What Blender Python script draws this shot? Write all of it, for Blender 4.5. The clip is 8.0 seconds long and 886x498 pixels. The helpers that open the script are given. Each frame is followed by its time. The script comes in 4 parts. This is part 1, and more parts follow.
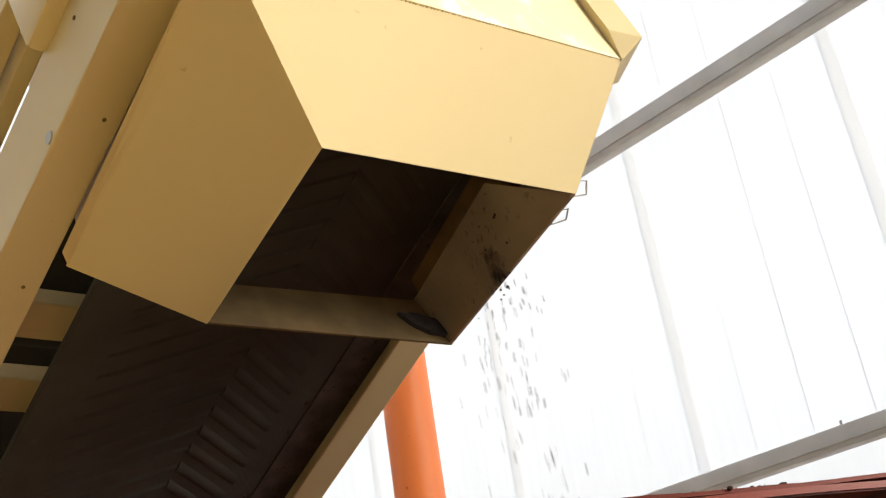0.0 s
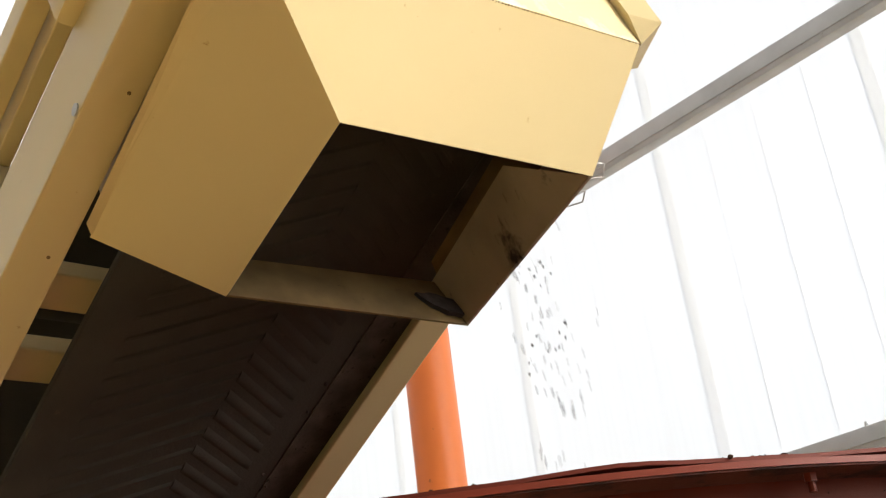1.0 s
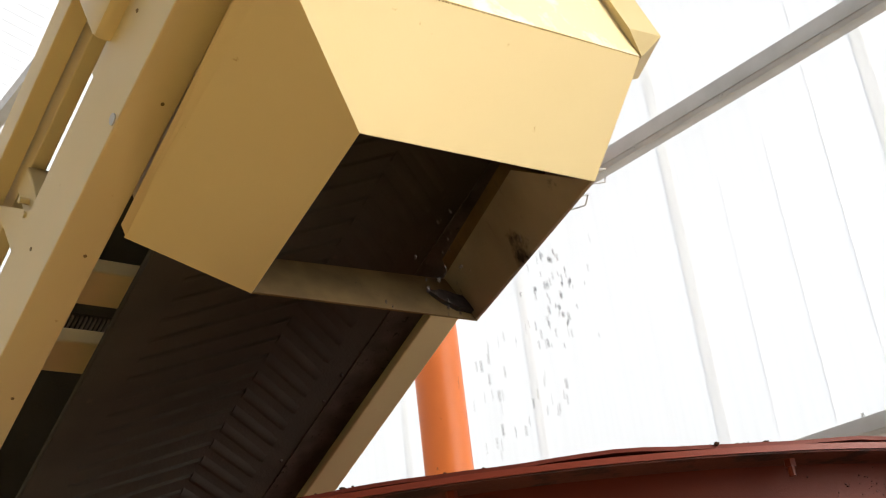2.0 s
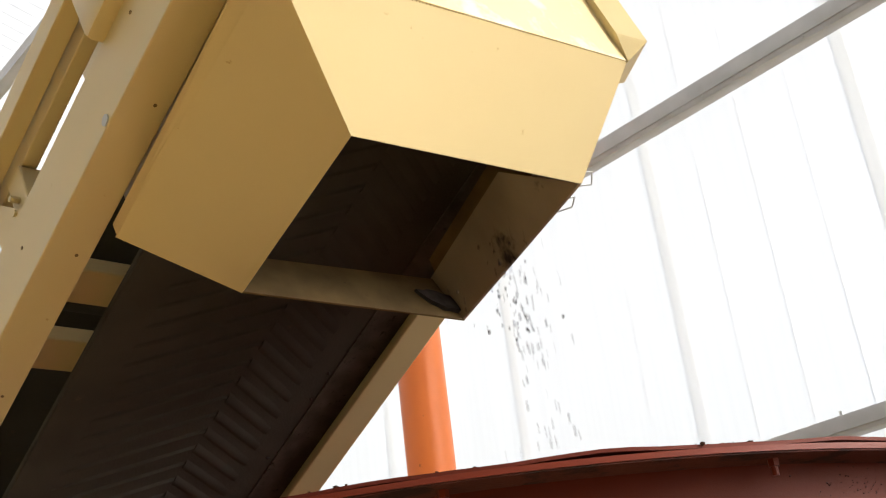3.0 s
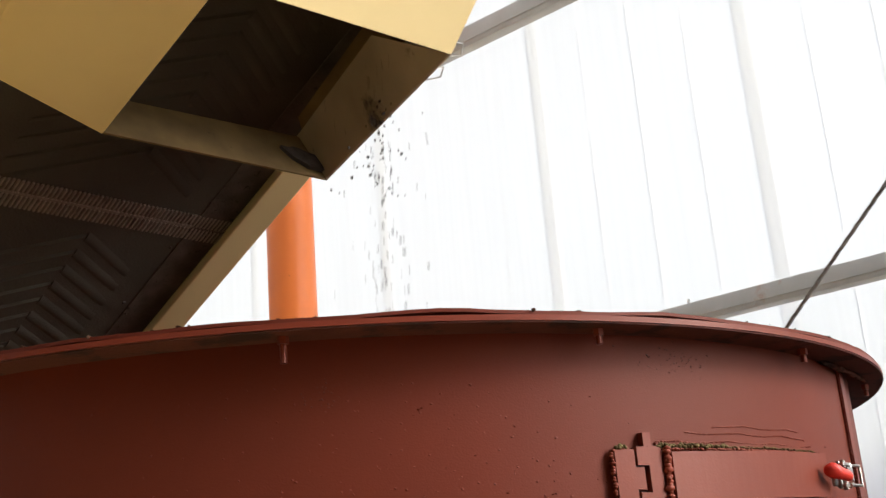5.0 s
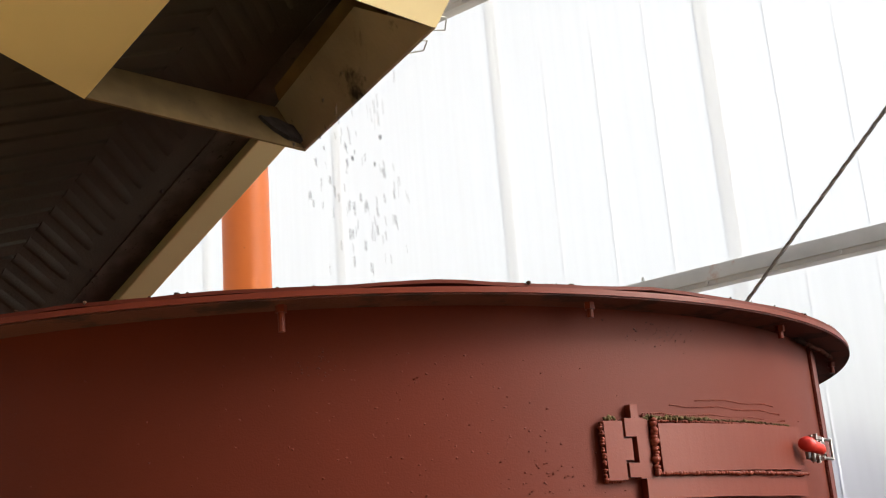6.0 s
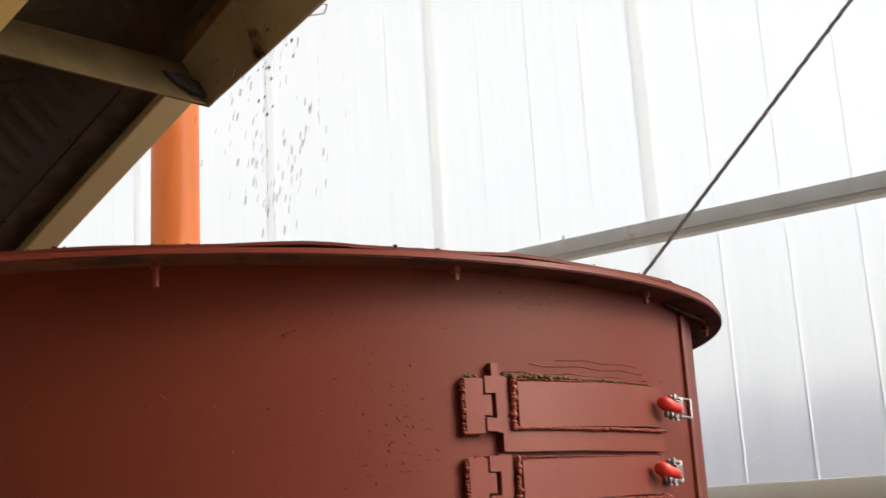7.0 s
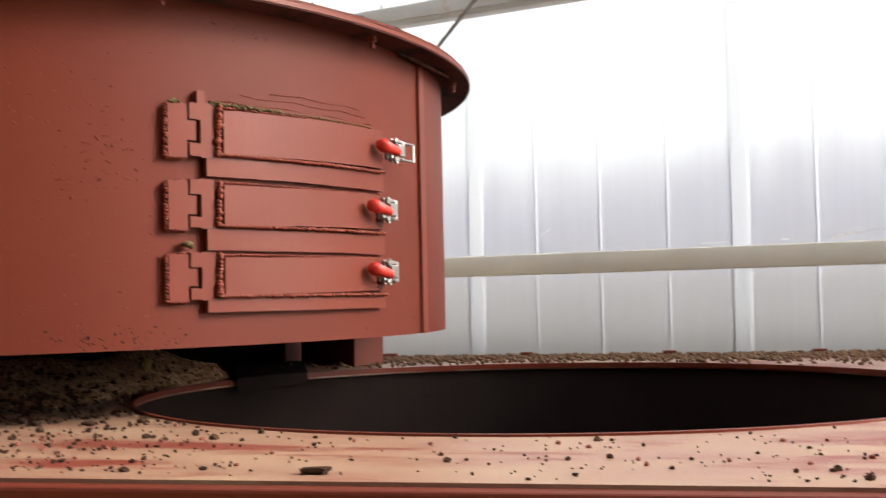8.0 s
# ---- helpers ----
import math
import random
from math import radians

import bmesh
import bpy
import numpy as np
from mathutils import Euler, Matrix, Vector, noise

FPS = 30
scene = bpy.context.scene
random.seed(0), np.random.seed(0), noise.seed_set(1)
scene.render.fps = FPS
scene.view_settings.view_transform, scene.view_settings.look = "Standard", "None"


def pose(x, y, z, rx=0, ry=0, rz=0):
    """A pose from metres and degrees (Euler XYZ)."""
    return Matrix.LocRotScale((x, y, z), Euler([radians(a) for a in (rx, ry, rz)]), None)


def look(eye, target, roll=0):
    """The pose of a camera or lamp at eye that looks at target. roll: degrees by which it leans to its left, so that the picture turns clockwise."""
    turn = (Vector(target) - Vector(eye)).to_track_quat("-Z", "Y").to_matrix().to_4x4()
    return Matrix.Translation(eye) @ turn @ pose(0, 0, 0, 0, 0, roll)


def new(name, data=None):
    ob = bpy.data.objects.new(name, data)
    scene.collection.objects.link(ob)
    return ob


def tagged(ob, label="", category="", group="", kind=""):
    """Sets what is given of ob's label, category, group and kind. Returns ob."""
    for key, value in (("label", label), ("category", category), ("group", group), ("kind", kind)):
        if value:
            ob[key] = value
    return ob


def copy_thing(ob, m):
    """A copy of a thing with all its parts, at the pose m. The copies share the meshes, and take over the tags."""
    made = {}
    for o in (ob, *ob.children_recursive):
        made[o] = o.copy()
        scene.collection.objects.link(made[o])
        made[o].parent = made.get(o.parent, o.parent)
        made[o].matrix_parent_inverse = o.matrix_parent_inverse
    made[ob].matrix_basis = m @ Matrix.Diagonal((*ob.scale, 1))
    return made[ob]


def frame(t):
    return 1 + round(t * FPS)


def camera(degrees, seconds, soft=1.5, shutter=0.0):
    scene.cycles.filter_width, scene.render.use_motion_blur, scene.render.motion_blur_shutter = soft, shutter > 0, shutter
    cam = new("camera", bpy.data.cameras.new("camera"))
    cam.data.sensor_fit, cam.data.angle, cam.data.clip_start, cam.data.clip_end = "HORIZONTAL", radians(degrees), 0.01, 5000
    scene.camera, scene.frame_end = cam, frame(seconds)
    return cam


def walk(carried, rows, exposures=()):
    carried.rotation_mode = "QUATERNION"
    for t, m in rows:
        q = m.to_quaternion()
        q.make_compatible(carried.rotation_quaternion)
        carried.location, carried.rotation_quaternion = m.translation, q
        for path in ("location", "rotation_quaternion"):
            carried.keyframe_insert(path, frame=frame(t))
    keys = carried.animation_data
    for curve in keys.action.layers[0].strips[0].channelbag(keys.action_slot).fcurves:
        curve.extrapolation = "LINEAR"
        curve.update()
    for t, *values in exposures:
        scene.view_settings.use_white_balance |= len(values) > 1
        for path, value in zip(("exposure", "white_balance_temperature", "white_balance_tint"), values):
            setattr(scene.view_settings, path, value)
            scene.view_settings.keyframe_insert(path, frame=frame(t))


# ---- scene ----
cam = camera(41.9, 8.0, soft=1.15, shutter=0.2)
PATH = [
    (0, (0.003, 0.166, 1.681), (0.143, 1.978, 2.516), -9.2),
    (0.5, (0.016, 0.148, 1.652), (0.142, 1.956, 2.497), -8.7),
    (1, (0.025, 0.161, 1.629), (0.109, 1.971, 2.476), -7.4),
    (1.2, (0.023, 0.122, 1.61), (0.084, 1.934, 2.455), -7.2),
    (2.3, (-0.001, 0.019, 1.59), (0.084, 1.84, 2.412), -6.9),
    (2.5, (-0.01, 0.008, 1.592), (0.092, 1.831, 2.406), -7.1),
    (3, (-0.004, 0.003, 1.589), (0.101, 1.823, 2.412), -7.2),
    (3.5, (-0.003, 0.002, 1.59), (0.107, 1.835, 2.382), -7.1),
    (4, (0.0, 0.001, 1.586), (0.124, 1.838, 2.367), -6.7),
    (4.5, (0.018, -0.004, 1.572), (0.169, 1.86, 2.283), -6.1),
    (5, (0.03, -0.034, 1.556), (0.324, 1.852, 2.152), -4.6),
    (5.2, (0.044, -0.034, 1.56), (0.358, 1.858, 2.128), -4.9),
    (6.3, (-0.069, -0.035, 1.55), (0.337, 1.845, 2.099), -4.2),
    (6.5, (-0.067, -0.057, 1.557), (0.337, 1.817, 2.131), -4.5),
    (7, (0.044, -0.146, 1.543), (0.523, 1.741, 2.001), -3.3),
    (7.2, (0.101, -0.19, 1.515), (0.6, 1.703, 1.927), -2.6),
    (7.5, (0.186, -0.262, 1.477), (0.716, 1.648, 1.742), -2.0),
    (7.8, (0.242, -0.284, 1.446), (0.843, 1.619, 1.586), -1.4),
    (8, (0.265, -0.273, 1.44), (0.965, 1.599, 1.526), -1.2),
]
EXPOSURE = [(0.0, 0.58), (5.0, 0.56), (6.5, 0.54), (7.0, 0.52), (7.5, 0.47), (8.0, 0.86)]
walk(cam, [(t, look(*row)) for t, *row in PATH], EXPOSURE)

# ---- light: a hazy bright sky and a soft sun, seen through translucent sheeting ----
SUN_ELEVATION, SUN_HEADING = 31.0, -20.0
world = bpy.data.worlds.new("world")
scene.world = world
world.use_nodes = True
sky = world.node_tree.nodes.new("ShaderNodeTexSky")
sky.sky_type, sky.sun_disc = "NISHITA", False
sky.sun_elevation, sky.sun_rotation = radians(SUN_ELEVATION), radians(90 - SUN_HEADING)
sky.air_density, sky.dust_density = 1.0, 4.0
haze = world.node_tree.nodes.new("ShaderNodeHueSaturation")
haze.inputs["Saturation"].default_value = 0.3
world.node_tree.links.new(sky.outputs[0], haze.inputs["Color"])
world.node_tree.links.new(haze.outputs[0], world.node_tree.nodes["Background"].inputs[0])
world.node_tree.nodes["Background"].inputs[1].default_value = 0.27
sun_lamp = bpy.data.lights.new("sun", "SUN")
sun_lamp.energy, sun_lamp.angle, sun_lamp.color = 2.7, radians(20), (1.0, 0.96, 0.9)
sun = new("sun", sun_lamp)
a, e = radians(SUN_HEADING), radians(SUN_ELEVATION)
sun.matrix_world = look((20 * math.cos(a) * math.cos(e), 20 * math.sin(a) * math.cos(e), 20 * math.sin(e)), (0, 0, 0))


# ---- materials ----
def nodes_of(name):
    m = bpy.data.materials.new(name)
    m.use_nodes = True
    return m, m.node_tree.nodes, m.node_tree.links


def surface(name, colour, other=None, rough=0.5, metal=0.0, scale=6.0, amount=0.5, fine=120.0, bump=0.12, stain=None, stain_scale=9.0, stain_cut=0.62, per_object=0.0, stretch=(1, 1, 1), depth=0.004, spec=0.35):
    """Paint, steel, rubber or earth: two tones in soft patches, fine grain in the relief, and stains with an outline of their own."""
    m, n, l = nodes_of(name)
    bsdf = n["Principled BSDF"]
    coord = n.new("ShaderNodeTexCoord")
    mapping = n.new("ShaderNodeMapping")
    mapping.inputs["Scale"].default_value = stretch
    l.new(coord.outputs["Object"], mapping.inputs[0])
    big, small = n.new("ShaderNodeTexNoise"), n.new("ShaderNodeTexNoise")
    for node, s, d in ((big, scale, 5), (small, fine, 3)):
        node.inputs["Scale"].default_value, node.inputs["Detail"].default_value = s, d
        l.new(mapping.outputs[0], node.inputs["Vector"])
    ramp = n.new("ShaderNodeValToRGB")
    ramp.color_ramp.elements[0].position, ramp.color_ramp.elements[1].position = 0.5 - amount / 2, 0.5 + amount / 2
    ramp.color_ramp.elements[0].color = (*colour, 1)
    ramp.color_ramp.elements[1].color = (*(other or [c * 0.8 for c in colour]), 1)
    l.new(big.outputs[0], ramp.inputs[0])
    last = ramp.outputs[0]
    if stain:
        spots = n.new("ShaderNodeTexNoise")
        spots.inputs["Scale"].default_value, spots.inputs["Detail"].default_value = stain_scale, 8
        spots.inputs["Roughness"].default_value = 0.65
        l.new(mapping.outputs[0], spots.inputs["Vector"])
        cut = n.new("ShaderNodeValToRGB")
        cut.color_ramp.elements[0].position, cut.color_ramp.elements[1].position = stain_cut, stain_cut + 0.07
        l.new(spots.outputs[0], cut.inputs[0])
        mix = n.new("ShaderNodeMix")
        mix.data_type = "RGBA"
        mix.inputs[7].default_value = (*stain, 1)
        l.new(cut.outputs[0], mix.inputs[0])
        l.new(last, mix.inputs[6])
        last = mix.outputs[2]
    if per_object:
        info, hsv, span = n.new("ShaderNodeObjectInfo"), n.new("ShaderNodeHueSaturation"), n.new("ShaderNodeMapRange")
        span.inputs[3].default_value, span.inputs[4].default_value = 1 - per_object, 1 + per_object
        l.new(info.outputs["Random"], span.inputs[0])
        l.new(span.outputs[0], hsv.inputs["Value"])
        l.new(last, hsv.inputs["Color"])
        last = hsv.outputs[0]
    l.new(last, bsdf.inputs["Base Color"])
    rr = n.new("ShaderNodeMapRange")
    rr.inputs[3].default_value, rr.inputs[4].default_value = max(rough - 0.12, 0.05), min(rough + 0.15, 1)
    l.new(big.outputs[0], rr.inputs[0])
    l.new(rr.outputs[0], bsdf.inputs["Roughness"])
    bsdf.inputs["Metallic"].default_value = metal
    bsdf.inputs["Specular IOR Level"].default_value = spec
    relief = n.new("ShaderNodeBump")
    relief.inputs["Strength"].default_value, relief.inputs["Distance"].default_value = bump, depth
    l.new(small.outputs[0], relief.inputs["Height"])
    l.new(relief.outputs[0], bsdf.inputs["Normal"])
    return m


def sheeting(name, tint, clear):
    """Milky greenhouse sheet: scatters the daylight behind it, and lets a part through."""
    m, n, l = nodes_of(name)
    n.remove(n["Principled BSDF"])
    out = n["Material Output"]
    coord, mapping, noise_node = n.new("ShaderNodeTexCoord"), n.new("ShaderNodeMapping"), n.new("ShaderNodeTexNoise")
    mapping.inputs["Scale"].default_value = (14, 14, 0.5)
    noise_node.inputs["Scale"].default_value, noise_node.inputs["Detail"].default_value = 2.0, 6
    l.new(coord.outputs["Object"], mapping.inputs[0])
    l.new(mapping.outputs[0], noise_node.inputs["Vector"])
    ramp = n.new("ShaderNodeValToRGB")
    ramp.color_ramp.elements[0].position, ramp.color_ramp.elements[1].position = 0.3, 0.7
    ramp.color_ramp.elements[0].color = (*[c * 0.94 for c in tint], 1)
    ramp.color_ramp.elements[1].color = (*tint, 1)
    l.new(noise_node.outputs[0], ramp.inputs[0])
    milky, through_part, gloss = n.new("ShaderNodeBsdfTranslucent"), n.new("ShaderNodeBsdfRefraction"), n.new("ShaderNodeBsdfDiffuse")
    l.new(ramp.outputs[0], milky.inputs[0])
    through_part.inputs["Color"].default_value = (*tint, 1)
    through_part.inputs["Roughness"].default_value, through_part.inputs["IOR"].default_value = 0.42, 1.3
    l.new(ramp.outputs[0], gloss.inputs[0])
    first, second = n.new("ShaderNodeMixShader"), n.new("ShaderNodeMixShader")
    first.inputs[0].default_value, second.inputs[0].default_value = clear, 0.12
    l.new(milky.outputs[0], first.inputs[1])
    l.new(through_part.outputs[0], first.inputs[2])
    l.new(first.outputs[0], second.inputs[1])
    l.new(gloss.outputs[0], second.inputs[2])
    l.new(second.outputs[0], out.inputs[0])
    return m


CREAM = surface("cream_paint", (0.64, 0.522, 0.278), (0.615, 0.495, 0.25), rough=0.42, scale=2.5, amount=0.6, fine=260, bump=0.04, stain=(0.40, 0.25, 0.10), stain_scale=24, stain_cut=0.69)
DUSTY_RUBBER = surface("grey_dusty_rubber", (0.10, 0.092, 0.08), (0.055, 0.05, 0.045), rough=0.85, scale=16, amount=0.4, fine=160, bump=0.4, stain=(0.025, 0.023, 0.021), stain_scale=40, stain_cut=0.6)
CREAM_WORN = surface("chalky_cream_paint", (0.64, 0.522, 0.278), (0.615, 0.495, 0.25), rough=0.5, scale=2.5, amount=0.6, fine=260, bump=0.05, stain=(0.68, 0.60, 0.42), stain_scale=5.5, stain_cut=0.50)
# dusty cream, darkened to carry the shade inside the hopper
CREAM_SHADED_DIRTY = surface("dusty_cream_paint", (0.23, 0.16, 0.073), (0.135, 0.096, 0.049), spec=0.1, rough=0.6, scale=9, amount=0.35, fine=200, bump=0.1, stain=(0.045, 0.032, 0.022), stain_scale=13, stain_cut=0.64)
RED = surface("red_oxide_paint", (0.122, 0.0215, 0.0102), (0.092, 0.0168, 0.0084), spec=0.14, rough=0.52, scale=2.2, amount=0.5, fine=420, bump=0.08, stain=(0.08, 0.019, 0.013), stain_scale=13, stain_cut=0.66)
RED_LIGHT = surface("bright_red_oxide_paint", (0.15, 0.0275, 0.013), (0.125, 0.0225, 0.011), spec=0.2, rough=0.42, scale=6.0, amount=0.6, fine=300, bump=0.06)
WELD = surface("painted_weld_bead", (0.185, 0.035, 0.018), (0.15, 0.029, 0.015), rough=0.45, scale=30, fine=150, bump=0.2, spec=0.2)
PLATE = surface("worn_red_plate", (0.22, 0.098, 0.064), (0.30, 0.195, 0.12), spec=0.5, rough=0.42, scale=4.0, amount=0.4, fine=90, bump=0.35, stain=(0.17, 0.035, 0.02), stain_scale=2.6, stain_cut=0.515, stretch=(1, 3.2, 1))
RUBBER = surface("dusty_black_rubber", (0.055, 0.053, 0.046), (0.078, 0.074, 0.063), rough=0.85, scale=7, amount=0.5, fine=180, bump=0.25, stain=(0.09, 0.075, 0.06), stain_scale=18, stain_cut=0.66, spec=0.12)
GRIME = surface("grey_caked_dust", (0.60, 0.53, 0.40), (0.37, 0.32, 0.24), rough=0.85, scale=5, amount=0.4, fine=160, bump=0.2, stain=(0.05, 0.047, 0.046), stain_scale=7, stain_cut=0.60, stretch=(1, 1, 0.5))
ORANGE = surface("orange_paint", (0.78, 0.20, 0.04), (0.72, 0.17, 0.032), rough=0.35, scale=3, amount=0.6, fine=220, bump=0.05, stain=(0.3, 0.07, 0.02), stain_scale=13, stain_cut=0.675)
STEEL = surface("galvanised_steel", (0.50, 0.50, 0.49), (0.42, 0.42, 0.41), rough=0.5, metal=0.1, scale=8, fine=150, bump=0.05, stain=(0.40, 0.21, 0.14), stain_scale=3.0, stain_cut=0.62)
# black that stands in for deep shade in gaps and openings
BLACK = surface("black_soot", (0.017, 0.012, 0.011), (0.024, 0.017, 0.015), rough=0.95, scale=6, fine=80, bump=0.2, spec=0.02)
LACE = surface("dull_lacing_steel", (0.33, 0.29, 0.245), (0.24, 0.21, 0.18), rough=0.6, metal=0.3, scale=60, fine=200, bump=0.2)
CHROME = surface("bright_zinc", (0.40, 0.38, 0.355), (0.26, 0.245, 0.23), rough=0.32, metal=1.0, scale=40, fine=200, bump=0.1)
CABLE = surface("dark_wire_rope", (0.25, 0.24, 0.225), (0.34, 0.32, 0.30), rough=0.5, metal=0.5, scale=60, fine=300, bump=0.4)
GRIP = surface("red_vinyl", (0.62, 0.045, 0.03), (0.55, 0.035, 0.025), rough=0.3, scale=30, fine=200, bump=0.03)
SOIL = surface("dry_compost", (0.28, 0.160, 0.098), (0.48, 0.31, 0.195), rough=0.95, scale=60, amount=0.4, fine=260, bump=0.5, stain=(0.34, 0.26, 0.16), stain_scale=70, stain_cut=0.70, depth=0.003, spec=0.03)
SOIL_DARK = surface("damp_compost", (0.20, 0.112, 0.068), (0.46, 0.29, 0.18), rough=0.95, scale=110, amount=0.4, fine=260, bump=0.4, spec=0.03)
STRIP_SOIL = surface("dusty_compost", (0.095, 0.056, 0.036), (0.19, 0.12, 0.075), rough=0.95, scale=70, amount=0.4, fine=260, bump=0.4, spec=0.03)
CLOD = surface("brown_clod", (0.062, 0.032, 0.020), (0.03, 0.017, 0.012), rough=0.95, scale=60, fine=200, bump=0.5, spec=0.03)
CHIP = surface("red_paint_chip", (0.20, 0.045, 0.028), (0.14, 0.035, 0.024), rough=0.7, scale=60, fine=200, bump=0.3)
CRUMB = surface("compost_crumb", (0.050, 0.026, 0.016), (0.027, 0.015, 0.010), rough=0.95, scale=50, fine=200, bump=0.5, spec=0.03)
DIRT = surface("mossy_dirt", (0.13, 0.10, 0.045), (0.07, 0.055, 0.028), rough=0.95, scale=60, fine=200, bump=0.5, spec=0.03)
STRAW = surface("dry_straw", (0.45, 0.33, 0.14), (0.35, 0.25, 0.1), rough=0.8, scale=30, fine=150, bump=0.3)
GRAIN = surface("grey_granule", (0.055, 0.05, 0.05), (0.1, 0.09, 0.088), rough=0.9, scale=60, fine=200, bump=0.4, spec=0.05)
# floor colour set bright and yellow to throw warm light upwards
BOUNCE_FLOOR = surface("dusty_concrete", (0.78, 0.57, 0.25), (0.70, 0.505, 0.22), rough=0.85, scale=1.2, amount=0.5, fine=60, bump=0.3, stain=(0.22, 0.19, 0.16), stain_scale=2.5, stain_cut=0.6)
EARTH = surface("dry_ground", (0.50, 0.43, 0.32), (0.40, 0.35, 0.26), rough=0.95, scale=0.3, amount=0.5, fine=8, bump=0.4)
BLUE_BANK = surface("bluish_growth", (0.08, 0.075, 0.44), (0.19, 0.165, 0.48), rough=0.6, scale=1.5, amount=0.6, fine=12, bump=0.4, stretch=(1, 1, 0.25))
BANK = surface("brown_bank", (0.30, 0.215, 0.175), (0.40, 0.30, 0.25), rough=0.95, scale=1.5, amount=0.6, fine=14, bump=0.4, stretch=(1, 1, 0.3), spec=0.05)
SHEET = sheeting("milky_sheet", (0.58, 0.597, 0.608), 0.5)
ROOF_SHEET = sheeting("milky_roof_sheet", (0.5, 0.505, 0.51), 0.06)
PALE_MARK = surface("white_scuff", (0.82, 0.81, 0.79), (0.74, 0.73, 0.71), rough=0.7, scale=40, fine=150, bump=0.1)
PALE = surface("pale_grey_paint", (0.66, 0.63, 0.56), (0.58, 0.55, 0.48), rough=0.5, scale=5, fine=150, bump=0.05, stain=(0.34, 0.27, 0.2), stain_scale=4, stain_cut=0.66)
# red paint darkened by soot and by painted-in shade
SOOT_SHADE = surface("sooty_red_paint", (0.072, 0.030, 0.025), (0.095, 0.038, 0.031), rough=0.8, scale=12, amount=0.5, fine=160, bump=0.3, stain=(0.036, 0.023, 0.021), stain_scale=14, stain_cut=0.52, spec=0.05)
PROFILE = sheeting("clear_joint_strip", (0.755, 0.765, 0.775), 0.0)
RIB = sheeting("clear_rib", (0.815, 0.82, 0.83), 0.0)


# ---- building helpers ----
def part(name, bm, material, parent=None, label="", smooth=False):
    mesh = bpy.data.meshes.new(name)
    bmesh.ops.recalc_face_normals(bm, faces=bm.faces)
    bm.to_mesh(mesh)
    bm.free()
    mesh.materials.append(material)
    if smooth:
        for p in mesh.polygons:
            p.use_smooth = True
        mesh.set_sharp_from_angle(angle=radians(38))
    ob = new(name, mesh)
    ob.parent = parent
    if label:
        ob["label"] = label
    return ob


def again(ob, m):
    """Another object on the same mesh under the same parent."""
    o = new(ob.name.split(".")[0], ob.data)
    o.parent, o.matrix_basis = ob.parent, m
    return o


def thing(name, m, label, category, kind="", group=""):
    ob = new(name)
    ob.matrix_world = m
    return tagged(ob, label, category, group, kind)


def block(bm, x0, x1, y0, y1, z0, z1, m=None, bevel=0.0):
    made = bmesh.ops.create_cube(bm, size=1.0)["verts"]
    c = Vector(((x0 + x1) / 2, (y0 + y1) / 2, (z0 + z1) / 2))
    for v in made:
        v.co = Vector((v.co.x * (x1 - x0), v.co.y * (y1 - y0), v.co.z * (z1 - z0))) + c
    if bevel:
        edges = list({e for v in made for e in v.link_edges})
        out = bmesh.ops.bevel(bm, geom=edges, offset=bevel, segments=2, affect="EDGES", profile=0.5)
        made = list({v for f in out["faces"] for v in f.verts} | {v for v in made if v.is_valid})
    if m is not None:
        for v in made:
            v.co = m @ v.co
    return bm


def slab(bm, corners, thick, inward):
    """A plate of that thickness from its outer corners, going inward."""
    step = Vector(inward).normalized() * thick
    a = [bm.verts.new(c) for c in corners]
    b = [bm.verts.new(Vector(c) + step) for c in corners]
    bm.faces.new(a)
    bm.faces.new(b[::-1])
    for i in range(len(a)):
        j = (i + 1) % len(a)
        bm.faces.new((a[j], a[i], b[i], b[j]))
    return bm


def tube(bm, p, q, r, sides=12, m=None, r2=None, caps=True):
    p, q = Vector(p), Vector(q)
    made = bmesh.ops.create_cone(bm, cap_ends=caps, segments=sides, radius1=r, radius2=r if r2 is None else r2, depth=(q - p).length)["verts"]
    t = Matrix.Translation((p + q) / 2) @ (q - p).to_track_quat("Z", "Y").to_matrix().to_4x4()
    for v in made:
        v.co = t @ v.co
        if m is not None:
            v.co = m @ v.co
    return bm


def ring(bm, r0, r1, z0, z1, steps=128, a0=0.0, a1=360.0):
    """A ring (or a stretch of one) about the z axis with a rectangular section."""
    full = a1 - a0 >= 359.9
    count = steps if full else steps + 1
    rows = []
    for i in range(count):
        a = radians(a0 + (a1 - a0) * i / steps)
        c, s = math.cos(a), math.sin(a)
        rows.append([bm.verts.new((r * c, r * s, z)) for r, z in ((r0, z0), (r1, z0), (r1, z1), (r0, z1))])
    for i in range(count if full else count - 1):
        j = (i + 1) % count
        for k in range(4):
            n = (k + 1) % 4
            bm.faces.new((rows[i][k], rows[j][k], rows[j][n], rows[i][n]))
    if not full:
        bm.faces.new(rows[0])
        bm.faces.new(rows[-1][::-1])
    return bm


def pebble(bm, c, r, rng, stretch=(1, 1, 1)):
    made = bmesh.ops.create_icosphere(bm, subdivisions=1, radius=1.0)["verts"]
    turn = Euler((rng.uniform(0, 6), rng.uniform(0, 6), rng.uniform(0, 6))).to_matrix()
    for v in made:
        k = rng.uniform(0.7, 1.2) * r
        v.co = turn @ Vector((v.co.x * k * stretch[0], v.co.y * k * stretch[1], v.co.z * k * stretch[2])) + Vector(c)


